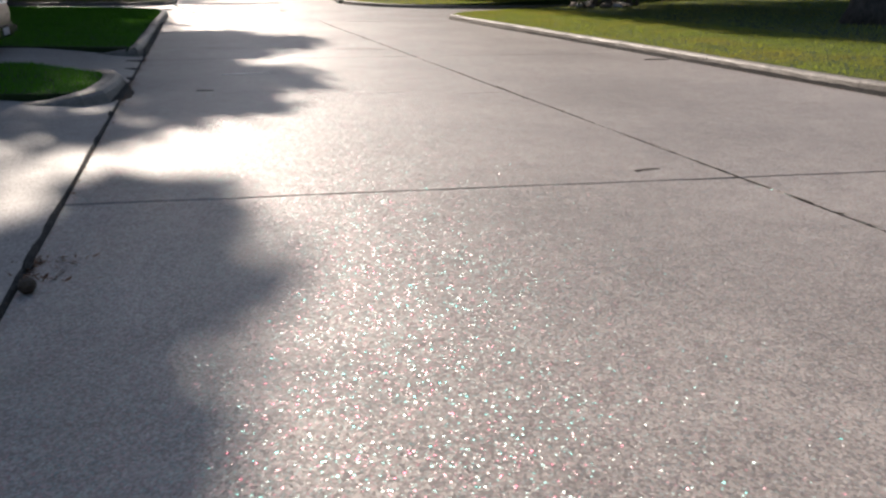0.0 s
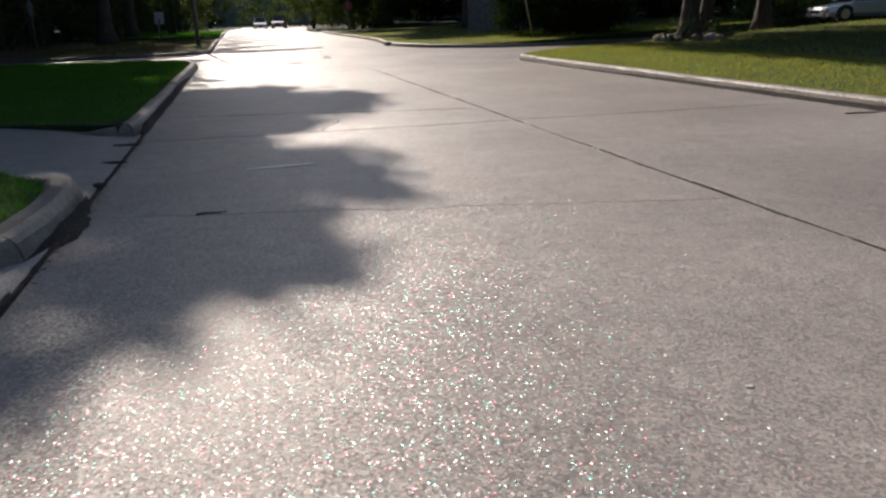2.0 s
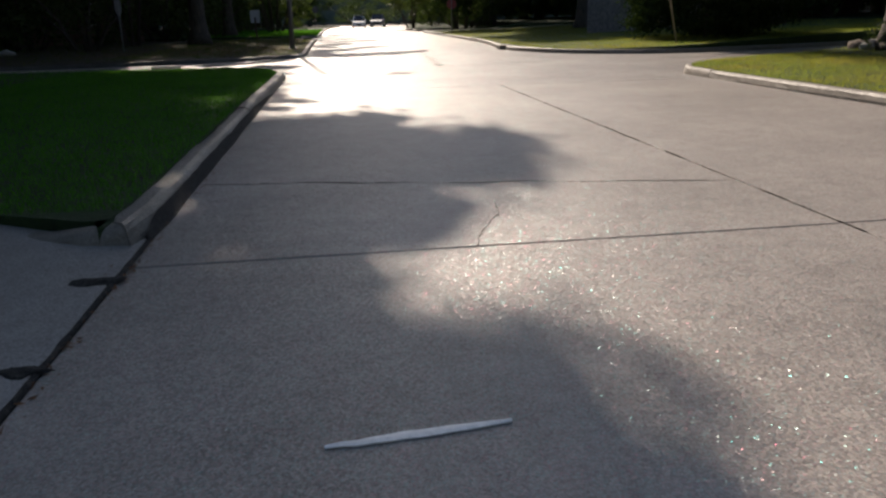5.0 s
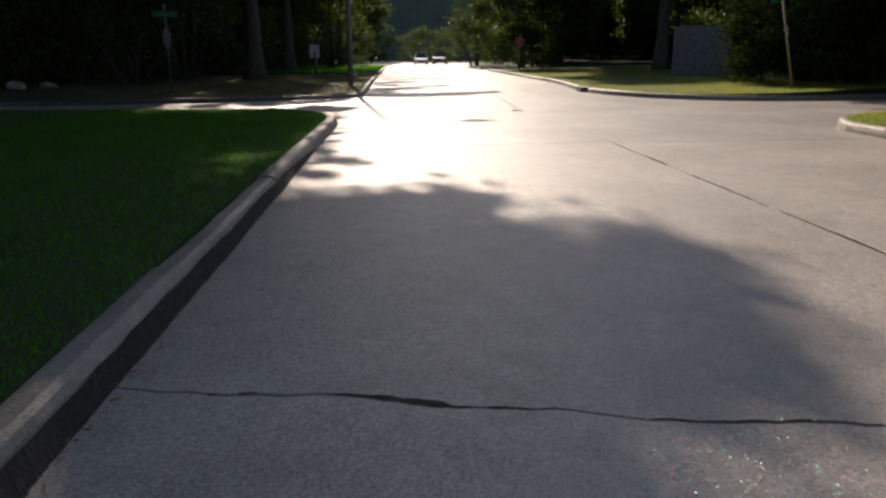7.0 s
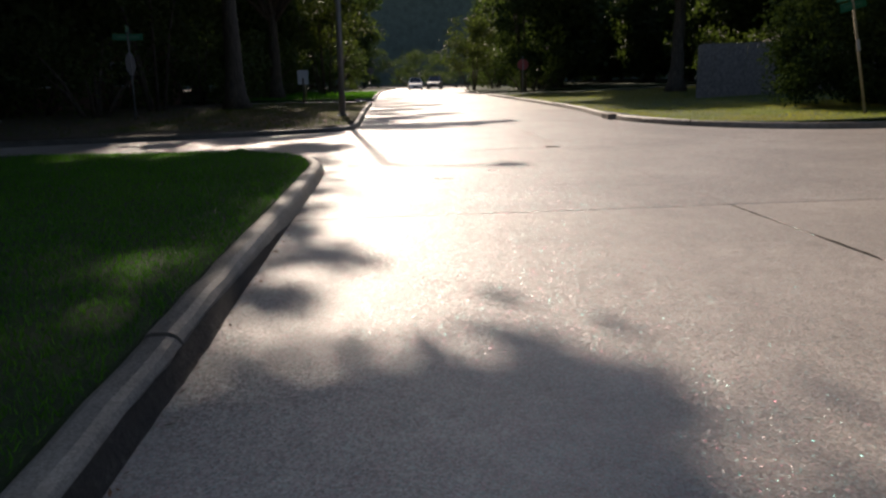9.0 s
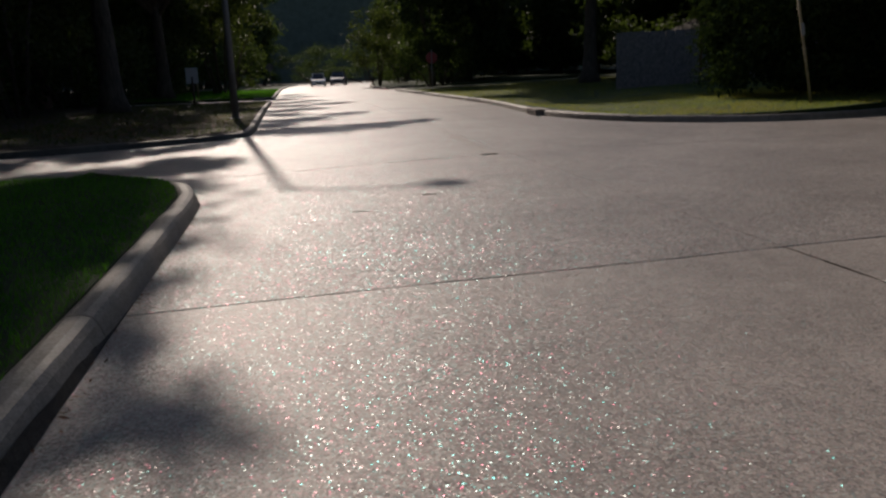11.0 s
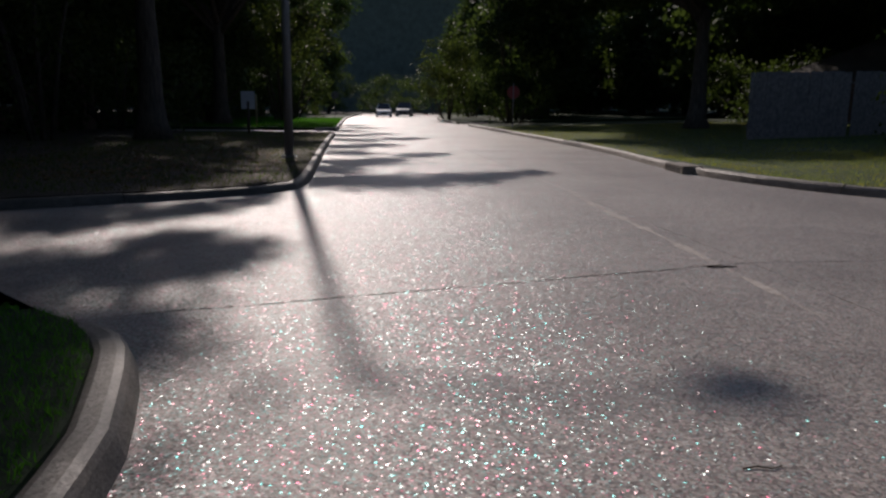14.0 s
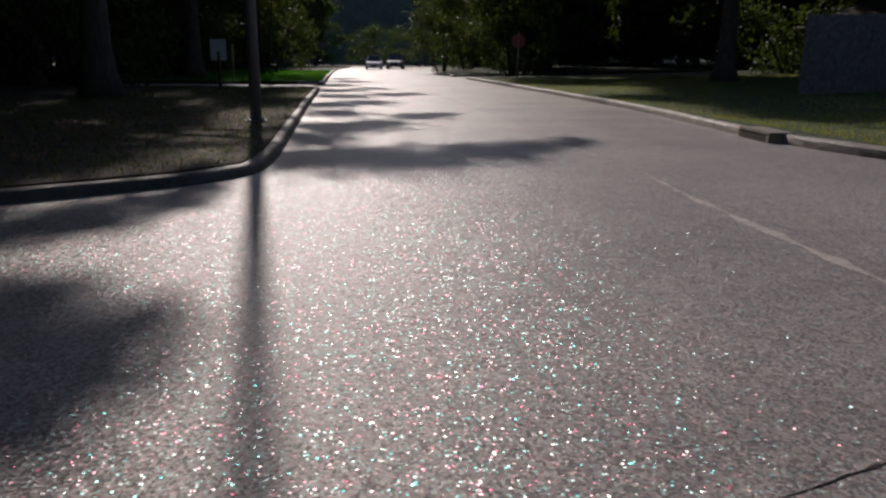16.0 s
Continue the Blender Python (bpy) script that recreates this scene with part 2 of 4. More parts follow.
# ---- building helpers ----
rng = np.random.default_rng(7)


def solid(name, verts, faces, material, parent=None, label="", smooth=False):
    me = bpy.data.meshes.new(name)
    me.from_pydata([tuple(v) for v in verts], [], faces)
    me.materials.append(material)
    if smooth:
        me.shade_smooth()
    ob = new(name, me)
    ob.parent = parent
    if label:
        ob["label"] = label
    return ob


def part(name, bm, material, parent=None, label="", smooth=False):
    bmesh.ops.recalc_face_normals(bm, faces=bm.faces)
    me = bpy.data.meshes.new(name)
    bm.to_mesh(me)
    bm.free()
    me.materials.append(material)
    if smooth:
        me.shade_smooth()
    ob = new(name, me)
    ob.parent = parent
    if label:
        ob["label"] = label
    return ob


def base_at(name, x, y, z, turn, label, category, group=""):
    """A thing's foot, which carries its parts."""
    return tagged(place(new(name), pose(x, y, z, 0, 0, turn)), label, category, group)


def place(ob, m):
    ob.matrix_basis = m
    return ob


def block(a, b, bevel=0.0, m=None):
    bm = bmesh.new()
    bmesh.ops.create_cube(bm, size=1)
    for v in bm.verts:
        v.co = [(p + q) / 2 + c * (q - p) for p, q, c in zip(a, b, v.co)]
    if bevel:
        bmesh.ops.bevel(bm, geom=bm.edges[:], offset=bevel, segments=2, affect="EDGES")
    if m:
        bm.transform(m)
    return bm


def tube(points, radii, sides=8):
    """Vertices and faces of a tapering tube along points."""
    pts = [Vector(p) for p in points]
    verts, faces = [], []
    for i, p in enumerate(pts):
        d = (pts[min(i + 1, len(pts) - 1)] - pts[max(i - 1, 0)]).normalized()
        a = d.cross(Vector((0.3, 0.9, 0.2))).normalized()
        b = d.cross(a)
        for k in range(sides):
            t = 2 * math.pi * k / sides
            verts.append(p + radii[i] * (math.cos(t) * a + math.sin(t) * b))
    for i in range(len(pts) - 1):
        for k in range(sides):
            j = (k + 1) % sides
            faces.append((i * sides + k, i * sides + j, (i + 1) * sides + j, (i + 1) * sides + k))
    faces += [tuple(range(sides))[::-1], tuple((len(pts) - 1) * sides + k for k in range(sides))]
    return verts, faces


def disc_prism(radius, depth, sides, m):
    """A flat prism, face along +x of m."""
    bm = bmesh.new()
    bmesh.ops.create_cone(bm, cap_ends=True, segments=sides, radius1=radius, radius2=radius, depth=depth)
    bm.transform(m)
    return bm


def sheet_of(name, quads, material, parent=None, label=""):
    """One mesh of many loose four-cornered leaves or blades: an array of n x 4 x 3."""
    n = len(quads)
    me = bpy.data.meshes.new(name)
    me.vertices.add(4 * n)
    me.vertices.foreach_set("co", np.ascontiguousarray(quads, dtype=np.float32).ravel())
    me.loops.add(4 * n)
    me.loops.foreach_set("vertex_index", np.arange(4 * n, dtype=np.int32))
    me.polygons.add(n)
    me.polygons.foreach_set("loop_start", np.arange(0, 4 * n, 4, dtype=np.int32))
    me.polygons.foreach_set("loop_total", np.full(n, 4, dtype=np.int32))
    me.update(calc_edges=True)
    me.materials.append(material)
    ob = new(name, me)
    ob.parent = parent
    if label:
        ob["label"] = label
    return ob


def leaf_quads(centres, size, droop=0.3):
    """Pointed leaves of about the given length, each turned its own way, round the given centres (n x 3)."""
    n = len(centres)
    a = rng.normal(size=(n, 3))
    a[:, 2] -= droop
    a /= np.linalg.norm(a, axis=1, keepdims=True)
    b = np.cross(a, rng.normal(size=(n, 3)))
    b /= np.linalg.norm(b, axis=1, keepdims=True)
    s = size * rng.uniform(0.6, 1.3, (n, 1))
    return np.stack([centres - a * s * 0.5, centres + b * s * 0.27, centres + a * s * 0.5, centres - b * s * 0.27], 1)


def clump_points(clumps, per_area):
    """Points inside balls (x, y, z, r), denser to the outside, of uneven outline."""
    out = []
    for x, y, z, r in clumps:
        n = max(12, int(per_area * r * r))
        d = rng.normal(size=(n, 3))
        d /= np.linalg.norm(d, axis=1, keepdims=True)
        out.append(np.array([x, y, z]) + d * r * 1.45 * rng.beta(2.0, 2.1, (n, 1)) * np.array([1, 1, 0.75]))
    return np.concatenate(out)


def inside(poly, pts):
    x, y = pts[:, 0], pts[:, 1]
    hit = np.zeros(len(pts), bool)
    for (x0, y0), (x1, y1) in zip(poly, poly[1:] + poly[:1]):
        cross = (y0 > y) != (y1 > y)
        hit ^= cross & (x < (x1 - x0) * (y - y0) / ((y1 - y0) or 1e-9) + x0)
    return hit


def smooth_path(points, step=0.35):
    """A rounded line through the points (Catmull-Rom), resampled."""
    p = [np.array(q, float) for q in points]
    p = [2 * p[0] - p[1]] + p + [2 * p[-1] - p[-2]]
    out = []
    for i in range(1, len(p) - 2):
        n = max(2, int(np.linalg.norm(p[i + 1] - p[i]) / step))
        for k in range(n):
            t = k / n
            out.append(0.5 * (2 * p[i] + (p[i + 1] - p[i - 1]) * t + (2 * p[i - 1] - 5 * p[i] + 4 * p[i + 1] - p[i + 2]) * t * t
                              + (3 * p[i] - p[i - 1] - 3 * p[i + 1] + p[i + 2]) * t ** 3))
    return np.array(out + [p[-2]])


def side_of(path, side):
    d = np.gradient(path, axis=0)
    d /= np.linalg.norm(d, axis=1, keepdims=True)
    return np.stack([-d[:, 1], d[:, 0]], 1) * side


# ---- ground and road ----
ground = solid("ground", [(-1500, -1500, -0.06), (1500, -1500, -0.06), (1500, 1500, -0.06), (-1500, 1500, -0.06)], [(0, 1, 2, 3)], EARTH)
tagged(ground, "bare brown earth spread to the horizon", "ground", kind="structure")

CX, RX = 4.22, 8.54
road = solid("road", [(-40, -14, -0.014), (60, -14, -0.014), (60, 140, -0.014), (-40, 140, -0.014)], [(0, 1, 2, 3)], SEAM)
tagged(road, "concrete street of cracked slabs with dirt-filled joints", "road", kind="structure")


def wobble(a, b, seed, amount):
    return amount * (noise.noise((a * 1.7, b * 0.4, seed)) + 0.45 * noise.noise((a * 8.0, b, seed + 5)))


def slab(x0, x1, low, high, gap0=0.006, gap1=0.006, jag0=0.004, jag1=0.004, side_gap=0.006, side_jag=0.006, nx=12, ny=12, rise=None, material=ROAD):
    """A cast slab between two joints y = low(x) and y = high(x), its edges worn down."""
    verts, faces = [], []
    eu = (0.0012 + 1.3 * side_gap) / (x1 - x0)
    us = [0, eu] + [i / nx for i in range(1, nx)] + [1 - eu, 1]
    vs = [0, 0.001] + [i / ny for i in range(1, ny)] + [0.999, 1]
    ymid = (low((x0 + x1) / 2) + high((x0 + x1) / 2)) / 2
    for j, v in enumerate(vs):
        for i, u in enumerate(us):
            x = x0 + u * (x1 - x0)
            ya = low(x) + gap0 + wobble(x, 0.0, round(low(x0) * 3), jag0)
            yb = high(x) - gap1 * (0.5 + 2.6 * max(0, 0.25 + noise.noise((x * 2.1, high(x0), 4)) + 0.5 * noise.noise((x * 9, high(x0), 4)))) + wobble(x, 0.0, round(high(x0) * 3), jag1)
            y = ya + v * (yb - ya)
            if j == 1:
                y = ya + 0.0012 + 1.3 * gap0
            elif j == len(vs) - 2:
                y = yb - 0.0012 - 1.3 * gap1
            if u == 0:
                x += side_gap + wobble(y, 1.0, 3.0, side_jag)
            elif u == 1:
                x -= side_gap + wobble(y, 2.0, 8.0, side_jag)
            edge = i in (0, len(us) - 1) or j in (0, len(vs) - 1)
            z = (rise(x, y) if rise else 0.0) + 0.0025 * noise.noise((x * 0.5, y * 0.5, 2.0))
            verts.append((x, y, z - (0.016 if edge else 0)))
    w = len(us)
    for j in range(len(vs) - 1):
        for i in range(w - 1):
            faces.append((j * w + i, j * w + i + 1, (j + 1) * w + i + 1, (j + 1) * w + i))
    return solid("slab", verts, faces, material, road)


flat = lambda y: (lambda x: y)
slope = lambda y, k: (lambda x: y + k * x)
JOINT_A, JOINT_C, JOINT_D = slope(4.49, -0.095), slope(12.2, 0.02), slope(22.0, 0.06)
CRACK_B, CRACK_E, CRACK_F = slope(9.0, -0.22), slope(14.32, -0.18), slope(27.75, 0.27)
# (low joint, high joint, half gaps and raggedness at each)
left_lane = [(flat(-12), JOINT_A, .006, .0045, .004, .012), (JOINT_A, CRACK_B, .0045, .0015, .012, .055), (CRACK_B, JOINT_C, .0015, .005, .055, .006),
             (JOINT_C, CRACK_E, .005, .0042, .006, .06), (CRACK_E, JOINT_D, .002, .0035, .06, .014)]
for lo, hi, g0, g1, j0, j1 in left_lane:
    slab(0, CX, lo, hi, g0, g1, j0, j1, 0.009, 0.024, nx=64, ny=110)
for lo, hi in ((flat(-12), JOINT_A), (JOINT_A, JOINT_C), (JOINT_C, JOINT_D)):
    slab(CX, RX, lo, hi, .005, .005, .005, .005, 0.009, 0.024, nx=12, ny=150)
# the crossing is cast wider than the street
slab(-22, CX, JOINT_D, CRACK_F, .0035, .0015, .014, .04, 0.001, 0.004, nx=150, ny=16, material=CROSSING)
slab(-22, CX, CRACK_F, flat(40), .0015, .001, .04, .001, 0.001, 0.004, nx=150, ny=16, material=CROSSING)
slab(CX, 58, JOINT_D, flat(28.9), .0035, .002, .014, .006, 0.001, 0.004, nx=60, ny=12, material=CROSSING)
slab(CX, 58, flat(28.9), flat(46), .002, .001, .006, .001, 0.001, 0.004, nx=60, ny=12, material=CROSSING)
slab(0, CX, flat(40), flat(140), .001, .001, .001, .001, 0.002, 0.006, nx=10, ny=60)
slab(CX, RX, flat(46), flat(140), .001, .001, .001, .001, 0.002, 0.006, nx=10, ny=60)
slab(RX, 20, flat(60), flat(140)), slab(-9, 0, flat(56.5), flat(62.5))
ramp_up = lambda x, y: 0.012 + 0.1 * min(1, max(0, -x / 1.6))
for y0, y1 in ((-12, -2.5), (-2.5, 2.6), (2.6, 8.3), (9.5, 14.1)):
    slab(-2.6, 0, flat(y0), flat(y1), rise=ramp_up, material=DRIVE, side_gap=0.007, side_jag=0.022)
    slab(-12, -2.6, flat(y0), flat(y1), rise=ramp_up, material=DRIVE)

# ---- kerbs ----
PROFILE = [(0.0, -0.06), (0.0, 0.004), (0.012, 0.05), (0.03, 0.105), (0.052, 0.136), (0.085, 0.15), (0.15, 0.15), (0.178, 0.14), (0.19, 0.11), (0.19, -0.06)]


def kerb_run(name, points, side, label, cuts=3.05, tall=lambda x, y: 1.0, wide=1.0, material=KERB):
    """A cast kerb along its gutter line, in sections with open joints."""
    run = tagged(new(name), label, "kerb", kind="structure")
    path = smooth_path(points)
    off = side_of(path, side)
    along = np.r_[0, np.cumsum(np.linalg.norm(np.diff(path, axis=0), axis=1))]
    starts = np.arange(0, along[-1], cuts) if along[-1] < 200 else [0]
    for s0 in starts:
        s1 = min(s0 + cuts, along[-1]) - 0.012
        if s1 - s0 < 0.1:
            continue
        ts = np.linspace(s0, s1, max(3, int((s1 - s0) / 0.3)))
        px = [np.interp(ts, along, path[:, k]) for k in (0, 1)]
        ox = [np.interp(ts, along, off[:, k]) for k in (0, 1)]
        sink = rng.uniform(-0.008, 0.008)
        verts, faces = [], []
        for x, y, nx, ny in zip(*px, *ox):
            h = tall(x, y)
            for q, z in PROFILE:
                e = 0.012 * noise.noise((x * 3, y * 3, z * 20)) if z > 0.04 else 0
                verts.append((x + nx * (q * wide + e), y + ny * (q * wide + e), (z * h if z > 0 else z) + (sink + e * 0.6 if z > 0.04 else 0)))
        w = len(PROFILE)
        for i in range(len(ts) - 1):
            faces += [(i * w + k, i * w + k + 1, (i + 1) * w + k + 1, (i + 1) * w + k) for k in range(w - 1)]
        faces += [tuple(range(w)), tuple((len(ts) - 1) * w + k for k in range(w))]
        solid("kerb_section", verts, faces, material, run, smooth=False)
    return path, off


def lawn(name, edge, far, label, material=TURF, height=lambda x, y: 0.13):
    """Turf inside a kerb line and further corners, with a cut edge."""
    poly = [tuple(p) for p in edge] + list(far)
    bm = bmesh.new()
    top = [bm.verts.new((x, y, height(x, y))) for x, y in poly]
    low = [bm.verts.new((x, y, -0.05)) for x, y in poly]
    f = bm.faces.new(top)
    for i in range(len(top)):
        j = (i + 1) % len(top)
        bm.faces.new((top[i], top[j], low[j], low[i]))
    bmesh.ops.triangulate(bm, faces=[f])
    tagged(part(name, bm, material, label=label), "", "lawn", kind="structure")
    return poly


def grass(poly, height, box, count, tall, material, label, near=None):
    """Loose blades all over a piece of turf."""
    x0, y0, x1, y1 = box
    pts = np.stack([rng.uniform(x0, x1, count), rng.uniform(y0, y1, count)], 1)
    pts = pts[inside(poly, pts)]
    n = len(pts)
    z = np.array([height(x, y) for x, y in pts])
    root = np.c_[pts, z - 0.01]
    a = rng.uniform(0, 2 * np.pi, n)
    side = np.stack([np.cos(a), np.sin(a), 0 * a], 1) * (tall * rng.uniform(0.07, 0.13, n))[:, None]
    lean = np.c_[rng.normal(0, 0.45, (n, 2)), np.ones(n)] * (tall * rng.uniform(0.5, 1.25, n))[:, None]
    q = np.stack([root - side, root + side, root + side * 0.3 + lean, root - side * 0.3 + lean * 0.97], 1)
    return tagged(sheet_of("grass", q, material), label, "grass", kind="stuff")


low_start = lambda x, y: 0.35 + 0.65 * min(1, max(0, (x + 0.75) / 0.6))
p, o = kerb_run("kerb_1", [(-6, 7.85), (-2.5, 7.8), (-1.0, 7.75), (-0.4, 7.72), (-0.1, 7.95), (0, 8.5), (0, 9.3), (-0.1, 9.75), (-0.35, 10.05)], 1,
                "short concrete kerb rounding a strip of lawn between two driveways", tall=low_start, wide=1.35)
e = p + o * 0.25
island = lawn("lawn_1", e, [(-1.2, 10.75), (-2.2, 10.95), (-6, 11.0)], "small green lawn strip between driveways")
p, o = kerb_run("kerb_2", [(-6, 13.2), (-2.5, 13.05), (-1.1, 12.85), (-0.45, 12.55), (-0.12, 12.65), (0, 13.1), (0, 19), (0.03, 24.8), (-0.06, 26.0), (-0.32, 26.9),
                          (-0.8, 27.45), (-1.7, 27.75), (-3, 27.85), (-20, 27.9)], 1, "long grey concrete kerb curving into the side street", tall=lambda x, y: 0.93 * low_start(x, y), wide=1.08)
tall_only = [(x, y) for x, y in p + o * 0.21]
left_lawn = lawn("lawn_2", tall_only, [(-20, 13.2)], "shaded deep green front lawn beside the kerb")
p, o = kerb_run("kerb_3", [(-20, 30.2), (-9, 30.7), (-5.8, 31.5), (-3.3, 32.4), (-1.2, 33.5), (-0.25, 34.3), (0.06, 35.4), (0.06, 40), (0, 47), (0, 56.2)], 1, "concrete kerb at the far corner of the side street, darkened for shade and mildew", tall=lambda x, y: 0.8, material=SHADEKERB)
corner = lawn("mulch_bed", p + o * 0.18, [(-20, 56.4)], "brown mulch and leaf bed under dark trees", MULCH)
p, o = kerb_run("kerb_4", [(-1.2, 62.4), (-0.3, 62.6), (0, 63.2), (0, 80), (0.3, 105), (2, 135)], 1, "distant concrete kerb past a driveway")
far_left = lawn("lawn_3", p + o * 0.18, [(-30, 135), (-30, 62.6)], "distant shaded lawn along the street")
right_rise = lambda x, y: 0.13 + 0.03 * max(0, x - 9.0)
p, o = kerb_run("kerb_5", [(RX, -14), (RX, 0), (RX, 11.3), (RX, 22.3), (8.7, 24.0), (9.7, 25.4), (11.8, 26.2), (20, 28.8), (40, 36)], -1,
                "pale worn concrete kerb along a sunny lawn")
right_lawn = lawn("lawn_4", p + o * 0.185, [(40, -14)], "sunlit yellow-green lawn rising from the kerb", height=right_rise)
p, o = kerb_run("kerb_6", [(40, 40.5), (20, 34.2), (14, 32.2), (10.9, 32.0), (8.9, 33.3), (7.98, 35.2), (7.62, 37.3), (7.8, 40.2), (8.3, 46), (8.5, 60), (8.6, 74)], -1,
                "concrete kerb curving round the opposite street corner")
far_lawn = lawn("lawn_5", p + o * 0.185, [(40, 74)], "sunny and shaded lawn on the opposite corner", height=right_rise)
p, o = kerb_run("kerb_7", [(11, 79.5), (9, 80), (8.6, 81), (9, 95), (11, 115), (14, 135)], -1, "distant kerb beyond a driveway")
end_lawn = lawn("lawn_6", p + o * 0.185, [(60, 135), (60, 79.5)], "distant lawn along the street", height=right_rise)

level = lambda x, y: 0.13
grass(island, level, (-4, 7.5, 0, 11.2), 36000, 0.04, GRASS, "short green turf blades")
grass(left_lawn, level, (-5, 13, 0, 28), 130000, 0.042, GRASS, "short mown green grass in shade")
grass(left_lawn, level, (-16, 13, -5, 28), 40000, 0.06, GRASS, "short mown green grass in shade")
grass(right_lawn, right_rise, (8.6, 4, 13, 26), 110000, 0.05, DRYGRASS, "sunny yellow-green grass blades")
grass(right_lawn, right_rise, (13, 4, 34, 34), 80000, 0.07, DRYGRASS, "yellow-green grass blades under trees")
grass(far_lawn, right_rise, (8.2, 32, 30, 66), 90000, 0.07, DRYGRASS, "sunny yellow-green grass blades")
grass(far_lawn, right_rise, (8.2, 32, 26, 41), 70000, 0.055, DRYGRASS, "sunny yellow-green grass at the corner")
grass(far_left, level, (-8, 62, 0, 90), 14000, 0.14, GRASS, "distant green grass")
grass(corner, level, (-6, 33, 0.2, 56), 20000, 0.06, WEED, "patchy green weeds in mulch")
grass(corner, level, (-16, 30, -5, 50), 8000, 0.07, WEED, "sparse green weeds in mulch")


# ---- dirt and painted kerb shade in the gutters ----
# mildew and dirt, taken near black to carry the shade at the kerb too
GUTTERDARK = soil("gutter_dark", (0.013, 0.012, 0.011), (0.03, 0.027, 0.024), (0.09, 0.082, 0.072))


def gutter_band(points, side, label, wide=1.15, climb=0.108, spill=0.012):
    """A band of black dirt, with the kerb's shade in its colour, that climbs the kerb's face and spills a little on the
    road, with a ragged edge.
    """
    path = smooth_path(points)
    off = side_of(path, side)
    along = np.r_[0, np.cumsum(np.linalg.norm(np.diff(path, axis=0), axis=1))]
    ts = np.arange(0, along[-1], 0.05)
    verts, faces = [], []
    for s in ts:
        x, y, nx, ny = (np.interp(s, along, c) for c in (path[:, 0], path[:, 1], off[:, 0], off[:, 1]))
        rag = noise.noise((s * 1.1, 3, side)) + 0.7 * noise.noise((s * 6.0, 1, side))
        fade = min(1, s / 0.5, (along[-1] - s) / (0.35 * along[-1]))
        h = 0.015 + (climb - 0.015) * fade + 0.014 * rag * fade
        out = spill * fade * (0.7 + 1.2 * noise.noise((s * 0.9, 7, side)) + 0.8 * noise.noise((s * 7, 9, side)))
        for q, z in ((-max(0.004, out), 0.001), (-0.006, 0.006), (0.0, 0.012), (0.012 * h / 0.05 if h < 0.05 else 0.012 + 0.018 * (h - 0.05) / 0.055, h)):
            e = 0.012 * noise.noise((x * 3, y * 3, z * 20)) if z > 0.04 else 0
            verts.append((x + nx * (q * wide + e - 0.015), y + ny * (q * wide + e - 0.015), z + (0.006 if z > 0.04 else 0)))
    for i in range(len(ts) - 1):
        faces += [(i * 4 + k, i * 4 + k + 1, i * 4 + k + 5, i * 4 + k + 4) for k in range(3)]
    return tagged(solid("gutter_band", verts, faces, GUTTERDARK, smooth=True), label, "dirt", kind="stuff")


gutter_band([(-0.04, 12.8), (0, 13.2), (0, 19), (0, 22.4)], 1, "black mildew and dirt on the kerb face, darkened for its shade", wide=1.08, climb=0.1)
gutter_band([(-0.1, 8.0), (0, 8.5), (0, 9.3), (-0.1, 9.75)], 1, "dirt and painted shade at the foot of the short kerb", wide=1.35, climb=0.07, spill=0.045)
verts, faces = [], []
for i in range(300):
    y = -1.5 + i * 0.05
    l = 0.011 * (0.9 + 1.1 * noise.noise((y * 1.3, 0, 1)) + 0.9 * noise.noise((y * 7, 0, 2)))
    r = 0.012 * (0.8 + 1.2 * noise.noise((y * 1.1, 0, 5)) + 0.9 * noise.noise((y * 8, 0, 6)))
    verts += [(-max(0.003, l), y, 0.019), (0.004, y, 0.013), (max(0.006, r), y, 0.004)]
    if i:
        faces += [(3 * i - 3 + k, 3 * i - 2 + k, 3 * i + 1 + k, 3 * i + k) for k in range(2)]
tagged(solid("gutter_band", verts, faces, GUTTERDARK, smooth=True), "ragged dirt packed along the driveway seam", "dirt", kind="stuff")
gutter_band([(RX, 4), (RX, 11.3), (RX, 21.5)], -1, "brown dirt at the foot of the sunny kerb", wide=1.0, climb=0.05, spill=0.02)

